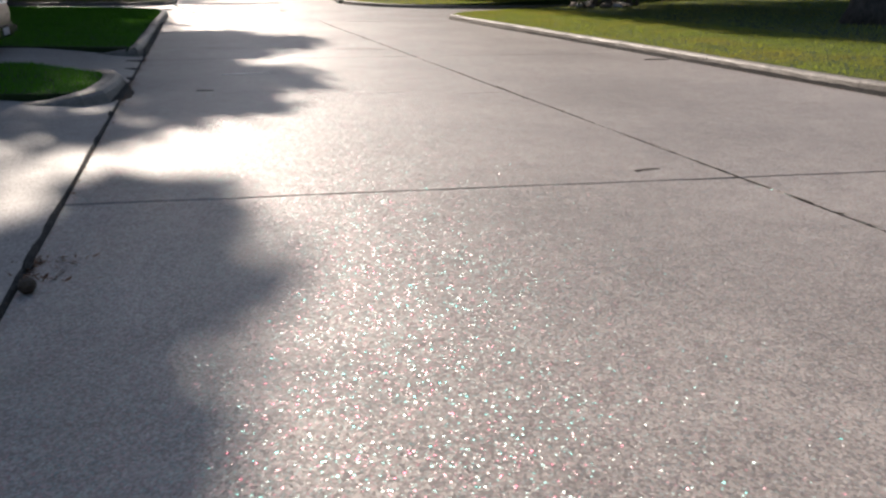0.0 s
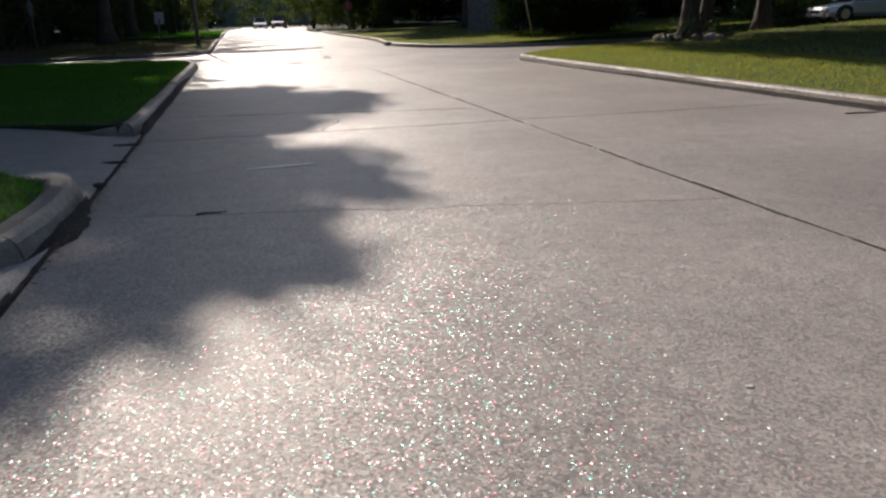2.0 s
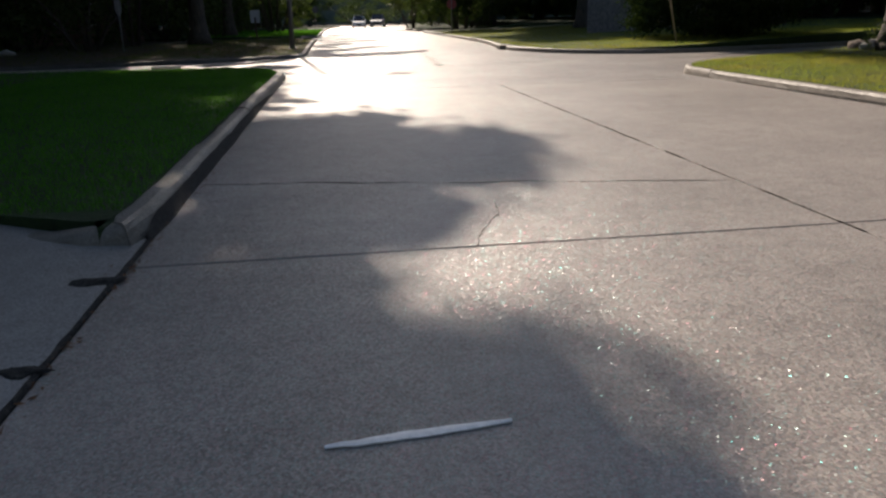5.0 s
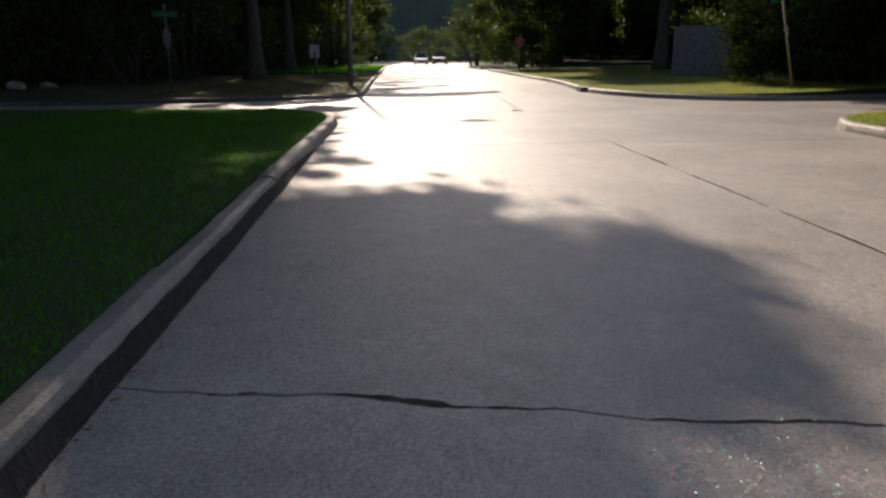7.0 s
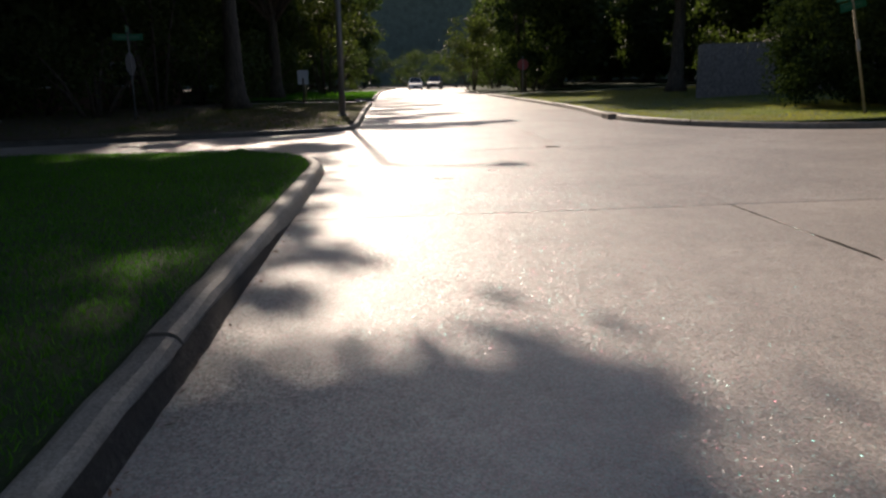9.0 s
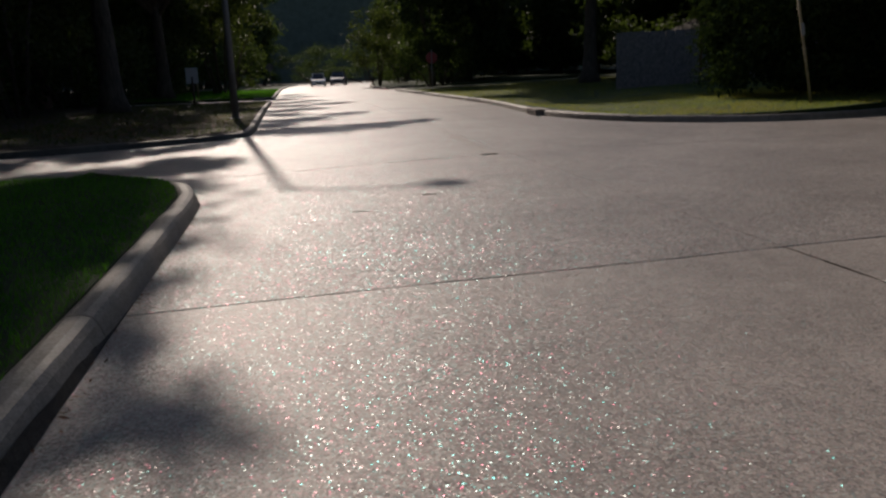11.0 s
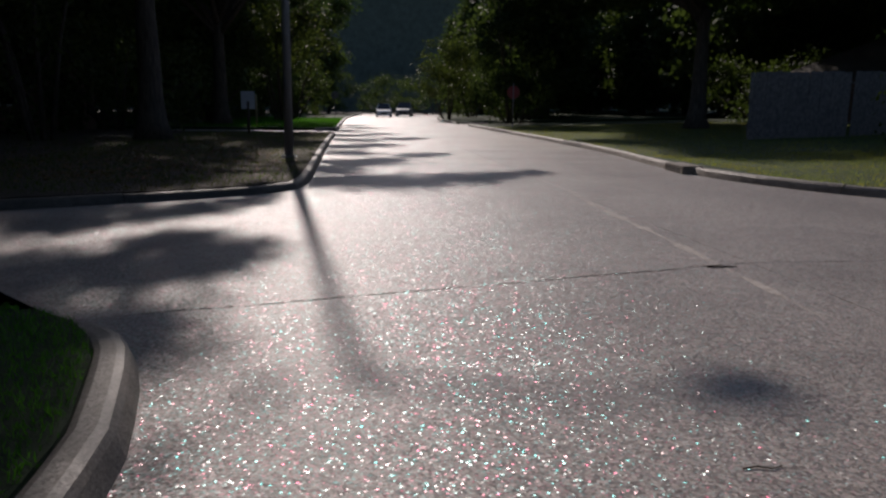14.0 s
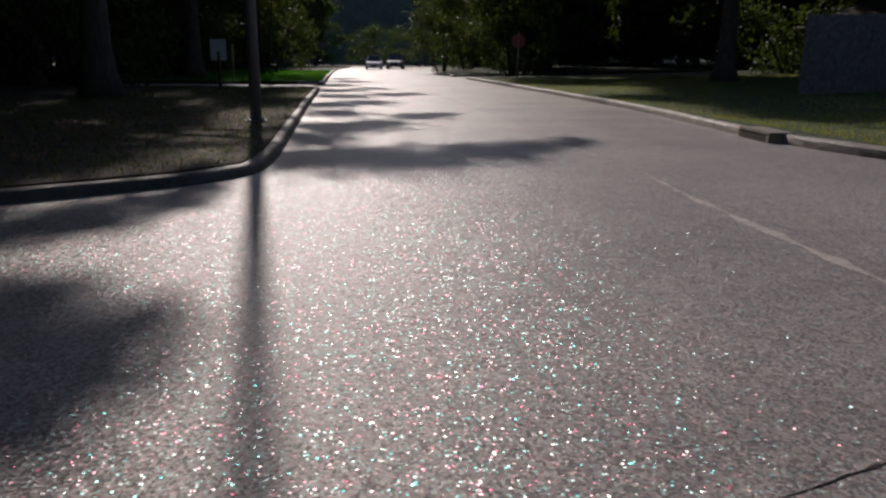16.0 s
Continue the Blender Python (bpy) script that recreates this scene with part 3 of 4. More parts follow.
# ---- trees ----
def tree(name, x, y, clumps, trunk_r, label, leaf=0.27, per_area=300, leaves=OAK, wood=BARK, limbs=9, fork=0.45, z=0.1, lean=(0, 0), group=""):
    """A tree with a flared trunk, limbs that run to some of its clumps, and a crown of single leaves."""
    foot = base_at(name, x, y, z, 0, label, "tree", group)
    cl = np.array(clumps, float) - np.array([x, y, z, 0])
    top = cl[:, 2].max()
    hub = Vector((lean[0], lean[1], top * fork))
    n = 7
    pts = [Vector((lean[0] * (i / n) ** 2, lean[1] * (i / n) ** 2, -0.15 + (hub.z + 0.15) * i / n)) for i in range(n + 1)]
    rad = [trunk_r * (1.0 + 0.75 * math.exp(-i * 1.5)) * (1 - 0.35 * i / n) for i in range(n + 1)]
    v, f = tube(pts, rad, 12)
    v = [q + Vector((q.x, q.y, 0)) * 0.16 * noise.noise((q.x * 4, q.y * 4, q.z * 0.8)) for q in v]
    solid("trunk", v, f, wood, foot, smooth=True)
    order = rng.permutation(len(cl))[:limbs]
    for k in order:
        end = Vector(cl[k][:3])
        start = pts[n - 1].lerp(hub, rng.uniform(0, 1))
        mid = start.lerp(end, 0.5) + Vector((0, 0, 0.12 * (end - start).length))
        path = [start, start.lerp(mid, 0.55) + Vector((0, 0, 0.1)), mid, mid.lerp(end, 0.6), end]
        v, f = tube(path, [trunk_r * q for q in (0.5, 0.36, 0.26, 0.16, 0.06)], 6)
        solid("limb", v, f, wood, foot, smooth=True)
    sheet_of("crown", leaf_quads(clump_points(cl, per_area), leaf), leaves, foot)
    return foot


def above(x, y, r, h):
    """The clump at height h whose shade falls at (x, y)."""
    far = h / math.tan(SUN_EL)
    return (x - math.sin(SUN_AZ) * far, y + math.cos(SUN_AZ) * far, h, r)


def canopy(spots, low, high):
    out = []
    for x, y, r in spots:
        h = rng.uniform(low, high)
        out.append(above(x, y, r * 1.17, h))
        for _ in range(3):
            out.append(above(x + rng.normal(0, 0.3) * r, y + rng.normal(0, 0.3) * r, r * rng.uniform(0.58, 0.9), h + rng.uniform(-1, 1)))
    return out


def shade_field(x0, y0, x1, y1, step, r, keep_lit):
    """Spots of shade over a stretch of ground, leaving open the given round patches."""
    out = []
    for i in range(int((x1 - x0) / step)):
        for j in range(int((y1 - y0) / step)):
            x, y = x0 + (i + rng.uniform(0.2, 0.8)) * step, y0 + (j + rng.uniform(0.2, 0.8)) * step
            if all((x - a) ** 2 + (y - b) ** 2 > (c + r * 0.3) ** 2 for a, b, c in keep_lit):
                out.append((x, y, r * rng.uniform(0.8, 1.15)))
    return out


lit = [(-1.1, 19.8, 0.45), (-0.6, 19.5, 0.35), (-3.3, 26.6, 0.5), (-0.7, 5.4, 0.6), (-1.7, 5.7, 0.3), (-0.9, 3.2, 0.5), (-2.5, 5, 0.5), (-2.5, 16, 0.3), (-6, 22, 0.4)]
near_spots = [(-1.9, 10.95, .6), (-2.4, 11.0, .6), (-1.8, 11.5, .5), (0.05, 6.45, .34), (-2.2, 12.3, .6), (-2.7, 11.8, .6), (-0.6, 11.00, .4), (-0.12, 10.15, .35), (-0.9, 11.20, .5), (-1.0, 10.60, .5), (-0.9, 12.00, .45), (-1.5, 11.60, .5), (0.5, 4.75, .25), (0.8, 4.65, .22), (0.2, 4.80, .3), (-0.37, 11.77, .4), (-0.2, 11.40, .3), (0.75, 3.70, .25), (0.3, 4.00, .4), (0.75, 4.15, .25), (0.2, 4.30, .35), (0.52, 2.89, .35), (1.35, 7.9, .35), (1.3, 8.35, .35), (1.45, 7.6, .22), (1.9, 9.2, .35), (1.2, 8.85, .28), (1.0, 8.41, .32), (-0.66, 12.40, .5), (-0.35, 12.75, .45), (-1.35, 12.50, .55), (-0.3, 6.60, .5), (0.1, 1.40, .6), (0.25, 2.50, .65), (0.62, 3.40, .5), (0.0, 3.50, .5), (0.5, 1.80, .4), (0.5, 7.55, .58), (1.05, 7.75, .5), (0.35, 8.70, .8),
              (0.9, 9.50, .8), (1.7, 9.45, .5), (0.3, 10.50, .8), (1.25, 10.50, .8), (1.75, 10.20, .55), (0.5, 11.60, .7), (1.1, 11.30, .5)]
mid_spots = [(1.99, 16.29, .35), (1.86, 15.67, .35), (0.2, 16.2, .3), (1.5, 13.8, .3), (-0.68, 16.05, .4), (1.4, 14.9, .3), (1.36, 12.96, .4), (1.01, 12.54, .4), (1.75, 12.95, .3), (1.4, 12.5, .25), (1.36, 14.77, .35), (1.79, 16.9, .3), (0.66, 14.1, .38), (0.67, 13.72, .35), (0.62, 14.46, .3), (-0.33, 14.6, .3), (1.2, 16.9, .4), (1.0, 15.3, .35), (0.6, 15.0, .45), (1.1, 14.0, .5), (0.75, 15.8, .4), (1.6, 15.2, .5), (-0.1, 14.8, .4), (0.15, 12.6, .6), (1.2, 13.1, .65), (1.8, 13.2, .42), (0.25, 14.1, .6), (2.0, 14.3, .65), (2.5, 15.2, .6), (2.3, 16.2, .75), (1.4, 16.1, .65), (0.55, 16.5, .7),
             (0.9, 17.4, .6), (1.45, 17.9, .65), (0.2, 15.4, .5), (2.75, 15.9, .4), (2.6, 14.6, .35), (0.5, 13.4, .4), (1.0, 14.8, .4), (0.25, 17.2, .4)]
kerb_spots = [(0.15, 17.15, .3), (-1.44, 17.2, .4), (-0.9, 15.4, .4), (0.36, 18.0, .4), (0.6, 18.1, .3), (0.31, 17.67, .35), (-0.64, 17.5, .5), (-0.56, 16.6, .5), (-1.5, 17.0, .6), (-1.5, 18.3, .5), (-0.65, 21.0, .45), (-1.5, 15.6, .5), (0.0, 17.6, .3), (-0.1, 15.0, .35), (-0.1, 16.2, .35), (-0.1, 17.3, .35), (-0.15, 18.4, .3), (-0.2, 19.0, .25), (0.1, 19.6, .35), (0.4, 20.6, .35), (0.1, 21.4, .3), (0.0, 22.6, .25)]
corner_spots = [(-0.6, 29.1, .55), (-1.3, 28.9, .65), (-0.15, 29.45, .3), (-2.3, 28.8, .7), (-1.0, 30.0, .4), (-1.5, 32.0, .45), (-0.8, 33.1, .45), (-2.3, 31.3, .5),
                (-0.35, 27.2, .35), (-3.6, 30.6, .6), (-3.4, 28.7, .6), (-0.35, 29.9, .42), (-0.85, 30.5, .4), (-1.0, 32.4, .4), (-0.5, 33.7, .35)]
cross_spots = [(0.6, 35.9, .8), (1.7, 35.9, .85), (2.8, 36.4, .7), (3.6, 36.9, .45), (4.2, 37.3, .3), (4.55, 37.9, .3), (0.4, 38.2, .7), (0.8, 40.0, .9), (1.6, 41.0, .7), (2.6, 43.0, .65), (3.2, 43.5, .35), (0.7, 43.8, .8)]
down_spots = [(0.6, 47.0, .9), (1.6, 48.0, .8), (0.8, 51.5, .9), (2.4, 52.8, .8), (3.3, 53.8, .5), (0.8, 56.0, 1.0), (2.0, 58.0, .8), (0.6, 62.0, 1.0), (1.5, 67.0, 1.1), (0.6, 73.0, 1.1)]

tree("oak_tree", -8.5, 12.0, canopy(near_spots, 7, 8.6) + canopy(shade_field(-8, -2, -0.1, 12.2, 1.2, 0.95, lit), 7, 9.5), 0.42,
     "broad live oak overhanging the driveway and street", limbs=14)
tree("oak_tree", -9.5, 22.0, canopy(mid_spots, 7.4, 9) + canopy(shade_field(-8, 12, 0.1, 20.3, 1.2, 1.08, lit), 7.4, 10), 0.46,
     "broad live oak overhanging the front lawn", limbs=14)
tree("oak_tree", -12.0, 33.5, canopy(kerb_spots, 7.5, 8.6) + canopy(shade_field(-10.45, 19, -0.6, 28, 1.2, 1.15, lit), 7.5, 10.5) + canopy(corner_spots, 8, 10) + canopy(shade_field(-18, 27.6, -4.6, 33.4, 1.3, 1.0, []), 8, 10.5), 0.5,
     "tall dark oak at the corner of the side street", limbs=14)
tree("oak_tree", -5.6, 48.0, canopy(cross_spots, 8, 11) + canopy(shade_field(-12, 32, -0.2, 44, 1.7, 1.1, [(-0.6, 46, .5)]), 8, 12), 0.4,
     "tall dark oak behind the street lamp", limbs=14)
tree("oak_tree", -6.5, 66.0, canopy(down_spots, 8, 12) + canopy(shade_field(-12, 44, -0.3, 60, 1.9, 1.2, []), 8, 12), 0.4, "tall oak leaning over the far street", limbs=12)
# right of the street
tree("oak_tree", 15.5, 26.3, [(15.5 + rng.uniform(-4, 4), 29 + rng.uniform(-4, 5), rng.uniform(5, 9), rng.uniform(0.9, 1.4)) for _ in range(46)], 0.3,
     "slim oak with stones heaped round its foot", z=0.32)
tree("oak_tree", 16.8, 15.2, canopy(shade_field(12.3, 10, 24, 22.5, 1.6, 1.1, [(14, 15, .8), (18, 17, .9), (15.5, 19.5, .7)]), 5.5, 9), 0.45,
     "thick-trunked oak with flared roots on the lawn", z=0.3)
tree("oak_tree", 18.6, 30.0, [(19 + rng.uniform(-4, 4), 31 + rng.uniform(-4, 4), rng.uniform(4.5, 8.5), rng.uniform(0.9, 1.4)) for _ in range(40)], 0.28,
     "slim dark oak trunk on the lawn", z=0.4)
tree("oak_tree", 21.5, 30.5, [(23 + rng.uniform(-4, 4), 30 + rng.uniform(-4, 4), rng.uniform(4.5, 8.5), rng.uniform(0.9, 1.4)) for _ in range(40)], 0.3,
     "slim dark oak trunk on the lawn", z=0.5)
tree("oak_tree", 17.5, 58.0, canopy(shade_field(9.6, 38.5, 20, 64, 1.7, 1.2, [(10.4, 51.5, 1.8), (11.5, 55.8, 1.7), (13.2, 57, 1.0), (9.5, 46, .4), (13, 60, .6)]), 8, 12), 0.42,
     "dark spreading oak on the opposite lawn", z=0.35)
tree("oak_tree", 24.0, 46.0, canopy(shade_field(16, 35.5, 34, 56, 1.8, 1.25, []), 8, 12), 0.42,
     "dark spreading oak beside the fence", z=0.5)


def shrub(name, x, y, rx, ry, low, high, n, leaf, material, label, per_area=150, clump=0.75, z=0.12, stems=6):
    foot = base_at(name, x, y, z, 0, label, "shrub")
    cl = []
    for _ in range(n):
        a, q, h = rng.uniform(0, 2 * math.pi), rng.uniform(0, 1) ** 0.5, rng.uniform(0, 1)
        k = 0.8 + 0.2 * math.sin(h * math.pi)
        cl.append((q * rx * k * math.cos(a), q * ry * k * math.sin(a), low + h * (high - low), clump * rng.uniform(0.7, 1.2)))
    for k in range(stems):
        end = Vector(cl[k][:3])
        v, f = tube([(end.x * 0.2, end.y * 0.2, -0.1), end * 0.55, end], [0.09, 0.06, 0.02], 6)
        solid("stem", v, f, BARK, foot, smooth=True)
    sheet_of("leaves", leaf_quads(clump_points(cl, per_area), leaf), material, foot)
    return foot


shrub("hedge_bush", 15.9, 37.2, 3.5, 2.8, 0.35, 4.2, 200, 0.15, GLOSSY, "big rounded evergreen bush with glossy leaves", 700, 0.68, 0.3)
shrub("magnolia_tree", 11.6, 73.0, 2.6, 2.6, 1.2, 10, 90, 0.3, GLOSSY, "magnolia with large pale-edged glossy leaves", 120, 0.9)
shrub("small_tree", 9.5, 92.0, 2.6, 2.6, 2.2, 7.0, 46, 0.3, BRIGHT, "light green rounded small tree far down the street", 90, 1.0)
shrub("leafy_tree", -4.2, 78.0, 3.4, 3.0, 3.6, 11, 70, 0.3, BRIGHT, "yellow-green leafy tree hanging over the street", 90, 1.1)
shrub("leafy_tree", -8.6, 47.0, 2.0, 1.6, 2.2, 7.5, 40, 0.22, BRIGHT, "yellowish backlit young tree among dark trees", 110, 0.7)
shrub("flower_bush", -9.0, 41.5, 2.2, 1.2, 0.6, 2.4, 30, 0.14, BRIGHT, "straggling backlit bush behind the corner sign", 60, 0.6)
for sx, sy, rx, h in ((-15, 39, 3.5, 3.2), (-19, 36, 3, 3.5), (-12, 44, 3, 3), (-16.5, 45, 4, 5), (-9, 56, 3.5, 3.5), (-12, 52, 3, 5), (-14, 60, 4, 6), (-8, 70, 3, 4), (-10, 80, 4, 5), (-5, 95, 4, 5),
                   (-24, 42, 4, 6), (-22, 34, 3, 5), (-27, 30, 4, 6)):
    shrub("undergrowth_bush", sx, sy, rx, 2.2, 0.4, h, 34, 0.24, WOODS, "dense dark green undergrowth bush", 130, 1.0)
for sx, sy, rx, h in ((14, 82, 3.5, 4), (17, 90, 4, 5), (32, 42, 4, 5), (29, 38, 3, 4), (13, 100, 4, 5), (5, 132, 6, 5), (-3, 128, 5, 5), (12, 126, 6, 5),
                   (34, 33, 4, 4), (36, 24, 4, 4), (37, 14, 4, 4), (26, 66, 4, 4)):
    shrub("undergrowth_bush", sx, sy, rx, 2.4, 0.4, h, 34, 0.26, WOODS, "dense dark green undergrowth bush", 120, 1.1, z=0.3)

# woods behind all: one shape of tree, set many times
wood_tree = tree("woodland_tree", 0, 0, [(rng.uniform(-3.4, 3.4) * (1 - abs(h - 8) / 14), rng.uniform(-3.4, 3.4) * (1 - abs(h - 8) / 14), h, rng.uniform(1.2, 1.9)) for h in np.linspace(2.2, 17, 74)], 0.32,
                 "tall dark woodland tree behind the yards", leaf=0.55, per_area=90, leaves=WOODS, limbs=7, z=0, group="woods behind the yards")
spots = []
for y0 in np.arange(30, 132, 6.5):
    spots += [(-21 - rng.uniform(0, 4), y0), (-30 - rng.uniform(0, 5), y0 + 3)]
for y0 in np.arange(48, 132, 6.5):
    spots += [(-12.5 - rng.uniform(0, 3), y0), (27 + rng.uniform(0, 4) + (y0 < 70) * 5, y0), (36 + rng.uniform(0, 4), y0 + 3)]
for x0 in np.arange(-30, 45, 5.5):
    if not -4 < x0 < 15:
        spots += [(x0, 136 + rng.uniform(0, 5)), (x0 + 2.5, 146 + rng.uniform(0, 5)), (x0, 157 + rng.uniform(0, 5))]
for y0 in np.arange(-10, 48, 6.5):
    spots += [(44 + rng.uniform(0, 4), y0), (52 + rng.uniform(0, 4), y0 + 3), (-34 - rng.uniform(0, 5), y0 - 4)]
for y0 in (84, 92, 101, 110, 119, 127):
    spots += [(-8.5 - rng.uniform(0, 2), y0), (17 + rng.uniform(0, 3), y0 + 2)]
for x0 in np.arange(-40, 50, 8):
    spots += [(x0, -24 - rng.uniform(0, 6))]
for k, (sx, sy) in enumerate(spots):
    m = pose(sx, sy, 0.05, 0, 0, rng.uniform(0, 360)) @ Matrix.Scale(rng.uniform(0.85, 1.2), 4)
    if k == 0:
        place(wood_tree, m)
    else:
        t2 = copy_thing(wood_tree, m)
        t2.matrix_basis = m

# woods in the distance, aerial haze put into their pale colour
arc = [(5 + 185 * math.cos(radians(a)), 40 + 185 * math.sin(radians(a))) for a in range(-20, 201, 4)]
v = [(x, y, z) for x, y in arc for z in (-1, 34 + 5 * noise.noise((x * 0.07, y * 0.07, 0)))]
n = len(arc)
tagged(solid("backdrop", v, [(2 * i, 2 * i + 2, 2 * i + 3, 2 * i + 1) for i in range(n - 1)], HAZYWOODS), "wall of distant woods, paled to grey-green for haze", "woods", kind="structure")

# ---- street furniture ----
def street_lamp(x, y):
    lamp = base_at("street_lamp", x, y, 0.12, 0, "tall grey metal street lamp with a side arm", "street lamp")
    part("base_plate", block((-0.18, -0.18, 0), (0.18, 0.18, 0.04), 0.01), STEEL, lamp)
    v, f = tube([(0, 0, 0.03), (0, 0, 3), (0, 0, 6), (0, 0, 8.35)], [0.1, 0.09, 0.075, 0.06], 14)
    solid("pole", v, f, STEEL, lamp, smooth=True)
    v, f = tube([(0, 0, 8.2), (0.48, -0.01, 8.38), (1.0, -0.03, 8.44), (1.5, -0.05, 8.43)], [0.04, 0.036, 0.032, 0.03], 8)
    solid("arm", v, f, STEEL, lamp, smooth=True)
    bm = bmesh.new()
    bmesh.ops.create_uvsphere(bm, u_segments=16, v_segments=8, radius=0.5)
    bm.transform(Matrix.Translation((1.75, -0.06, 8.42)) @ Matrix.Diagonal((0.66, 0.36, 0.2, 1)))
    head = part("lamp_head", bm, STEEL, lamp, smooth=True)
    bm = bmesh.new()
    bmesh.ops.create_uvsphere(bm, u_segments=14, v_segments=8, radius=0.5)
    bm.transform(Matrix.Translation((1.8, -0.06, 8.35)) @ Matrix.Diagonal((0.4, 0.28, 0.24, 1)))
    part("lens", bm, LENS, head, "milky lamp lens", True)
    for a in (-1, 1):
        for b in (-1, 1):
            part("bolt", disc_prism(0.02, 0.05, 6, Matrix.Translation((a * 0.13, b * 0.13, 0.055))), STEEL, lamp)


street_lamp(-0.62, 40.0)


def octagon(face, back, parent, z, size=0.375):
    turn = Matrix.Translation((0, 0, z)) @ Matrix.Rotation(math.pi / 2, 4, "Y") @ Matrix.Rotation(math.pi / 8, 4, "Z")
    plate = part("octagon_plate", disc_prism(size, 0.006, 8, turn), back, parent, "bare metal octagonal plate back")
    part("octagon_face", disc_prism(size * 0.98, 0.004, 8, Matrix.Translation((0.006, 0, 0)) @ turn), face, plate, "painted sign face")
    return plate


def name_blades(parent, z):
    for k, (turn, dz) in enumerate(((20, 0.0), (108, 0.24))):
        b = part("name_blade", block((-0.45, -0.004, z + dz), (0.45, 0.004, z + dz + 0.2), 0.0, Matrix.Rotation(radians(turn), 4, "Z")), SIGNGREEN, parent, "green street name blade")
        for s in (-1, 1):
            part("lettering", block((-0.33, s * 0.0075 - 0.002, z + dz + 0.07), (0.3, s * 0.0075 + 0.002, z + dz + 0.13), 0, Matrix.Rotation(radians(turn), 4, "Z")), FADED, b)


def sign_post(name, x, y, z, turn, tall, label, mat=STEEL, lean=0.0, r=0.03):
    foot = tagged(place(new(name), pose(x, y, z, 0, lean, turn)), label, "sign")
    v, f = tube([(0, 0, -0.1), (0, 0, tall / 2), (0, 0, tall)], [r, r, r], 8)
    solid("post", v, f, mat, foot, smooth=True)
    return foot


s = sign_post("stop_sign", -7.2, 40.0, 0.12, 174, 2.75, "grey-backed stop sign topped with green street name blades")
octagon(SIGNRED, SIGNBACK, s, 1.72)
name_blades(s, 2.45)
s = sign_post("street_name_sign", 12.8, 33.3, 0.2, 0, 2.9, "leaning thin post carrying green street name blades", WOODPOST, -13.0, 0.032)
part("reflector_plate", block((-0.045, -0.04, 1.62), (0.045, -0.03, 1.9), 0.005), SIGNWHITE, s, "small pale plate on the post")
name_blades(s, 2.62)
s = sign_post("notice_sign", -3.4, 54.0, 0.1, 0, 1.3, "small white rectangular notice board on a dark post", BROWNTWIG, 0, 0.06)
part("board", block((-0.27, -0.03, 1.0), (0.27, -0.01, 1.7), 0.008), SIGNWHITE, s, "plain white board")
s = sign_post("marker_post", -4.6, 66.0, 0.1, 0, 1.75, "weathered yellowish wooden marker post", WOODPOST, 0, 0.05)
s = sign_post("stop_sign", -0.9, 92.0, 0.1, 90, 2.5, "distant stop sign seen from behind")
octagon(SIGNRED, SIGNBACK, s, 2.1)
s = sign_post("stop_sign", 9.6, 64.0, 0.12, 265, 2.5, "red stop sign beside the distant kerb")
octagon(SIGNRED, SIGNBACK, s, 2.0)

# storm drain inlet in the kerb
d = base_at("drain_inlet", 7.5, 37.9, 0.0, 84, "concrete storm drain inlet with a dark mouth", "drain")
part("lid_slab", block((-0.6, -0.42, 0.115), (0.6, 0.015, 0.165), 0.02), KERB, d)
part("mouth", block((-0.48, -0.012, 0.0), (0.48, 0.005, 0.105), 0.004), IRON, d, "dark iron inlet mouth")
for s0 in (-0.59, 0.48):
    part("jamb", block((s0, -0.2, -0.05), (s0 + 0.11, 0.012, 0.12), 0.01), KERB, d)

# fence of upright boards
fence = tagged(new("board_fence"), "tall weathered grey wooden board fence", "fence")
PL = block((-0.075, -0.012, 0), (0.075, 0.012, 2.3), 0.004)
plank_ob = part("board", PL, PLANK, fence)
runs = [((14.3, 47.4), (18.4, 47.9)), ((18.5, 47.95), (27.0, 51.5))]
first = True
for (xa, ya), (xb, yb) in runs:
    L = math.hypot(xb - xa, yb - ya)
    ang = math.degrees(math.atan2(yb - ya, xb - xa))
    for k in range(int(L / 0.156)):
        q = (k + 0.5) * 0.156 / L
        m = pose(xa + (xb - xa) * q, ya + (yb - ya) * q, right_rise(xa + (xb - xa) * q, 0) - 0.02 + rng.uniform(-0.02, 0.02), 0, rng.uniform(-0.6, 0.6), ang)
        ob = plank_ob if first else new("board", plank_ob.data)
        first = False
        ob.parent = fence
        ob.matrix_basis = m
    za, zb = right_rise(xa, 0), right_rise(xb, 0)
    for zz in (0.45, 1.85):
        bm = block((0, 0.02, zz), (L, 0.06, zz + 0.09), 0.005, pose(xa, ya, 0, 0, 0, ang))
        for v in bm.verts:
            v.co.z += za + (zb - za) * min(1, max(0, (v.co.x - xa) / (xb - xa)))
        part("rail", bm, PLANK, fence)


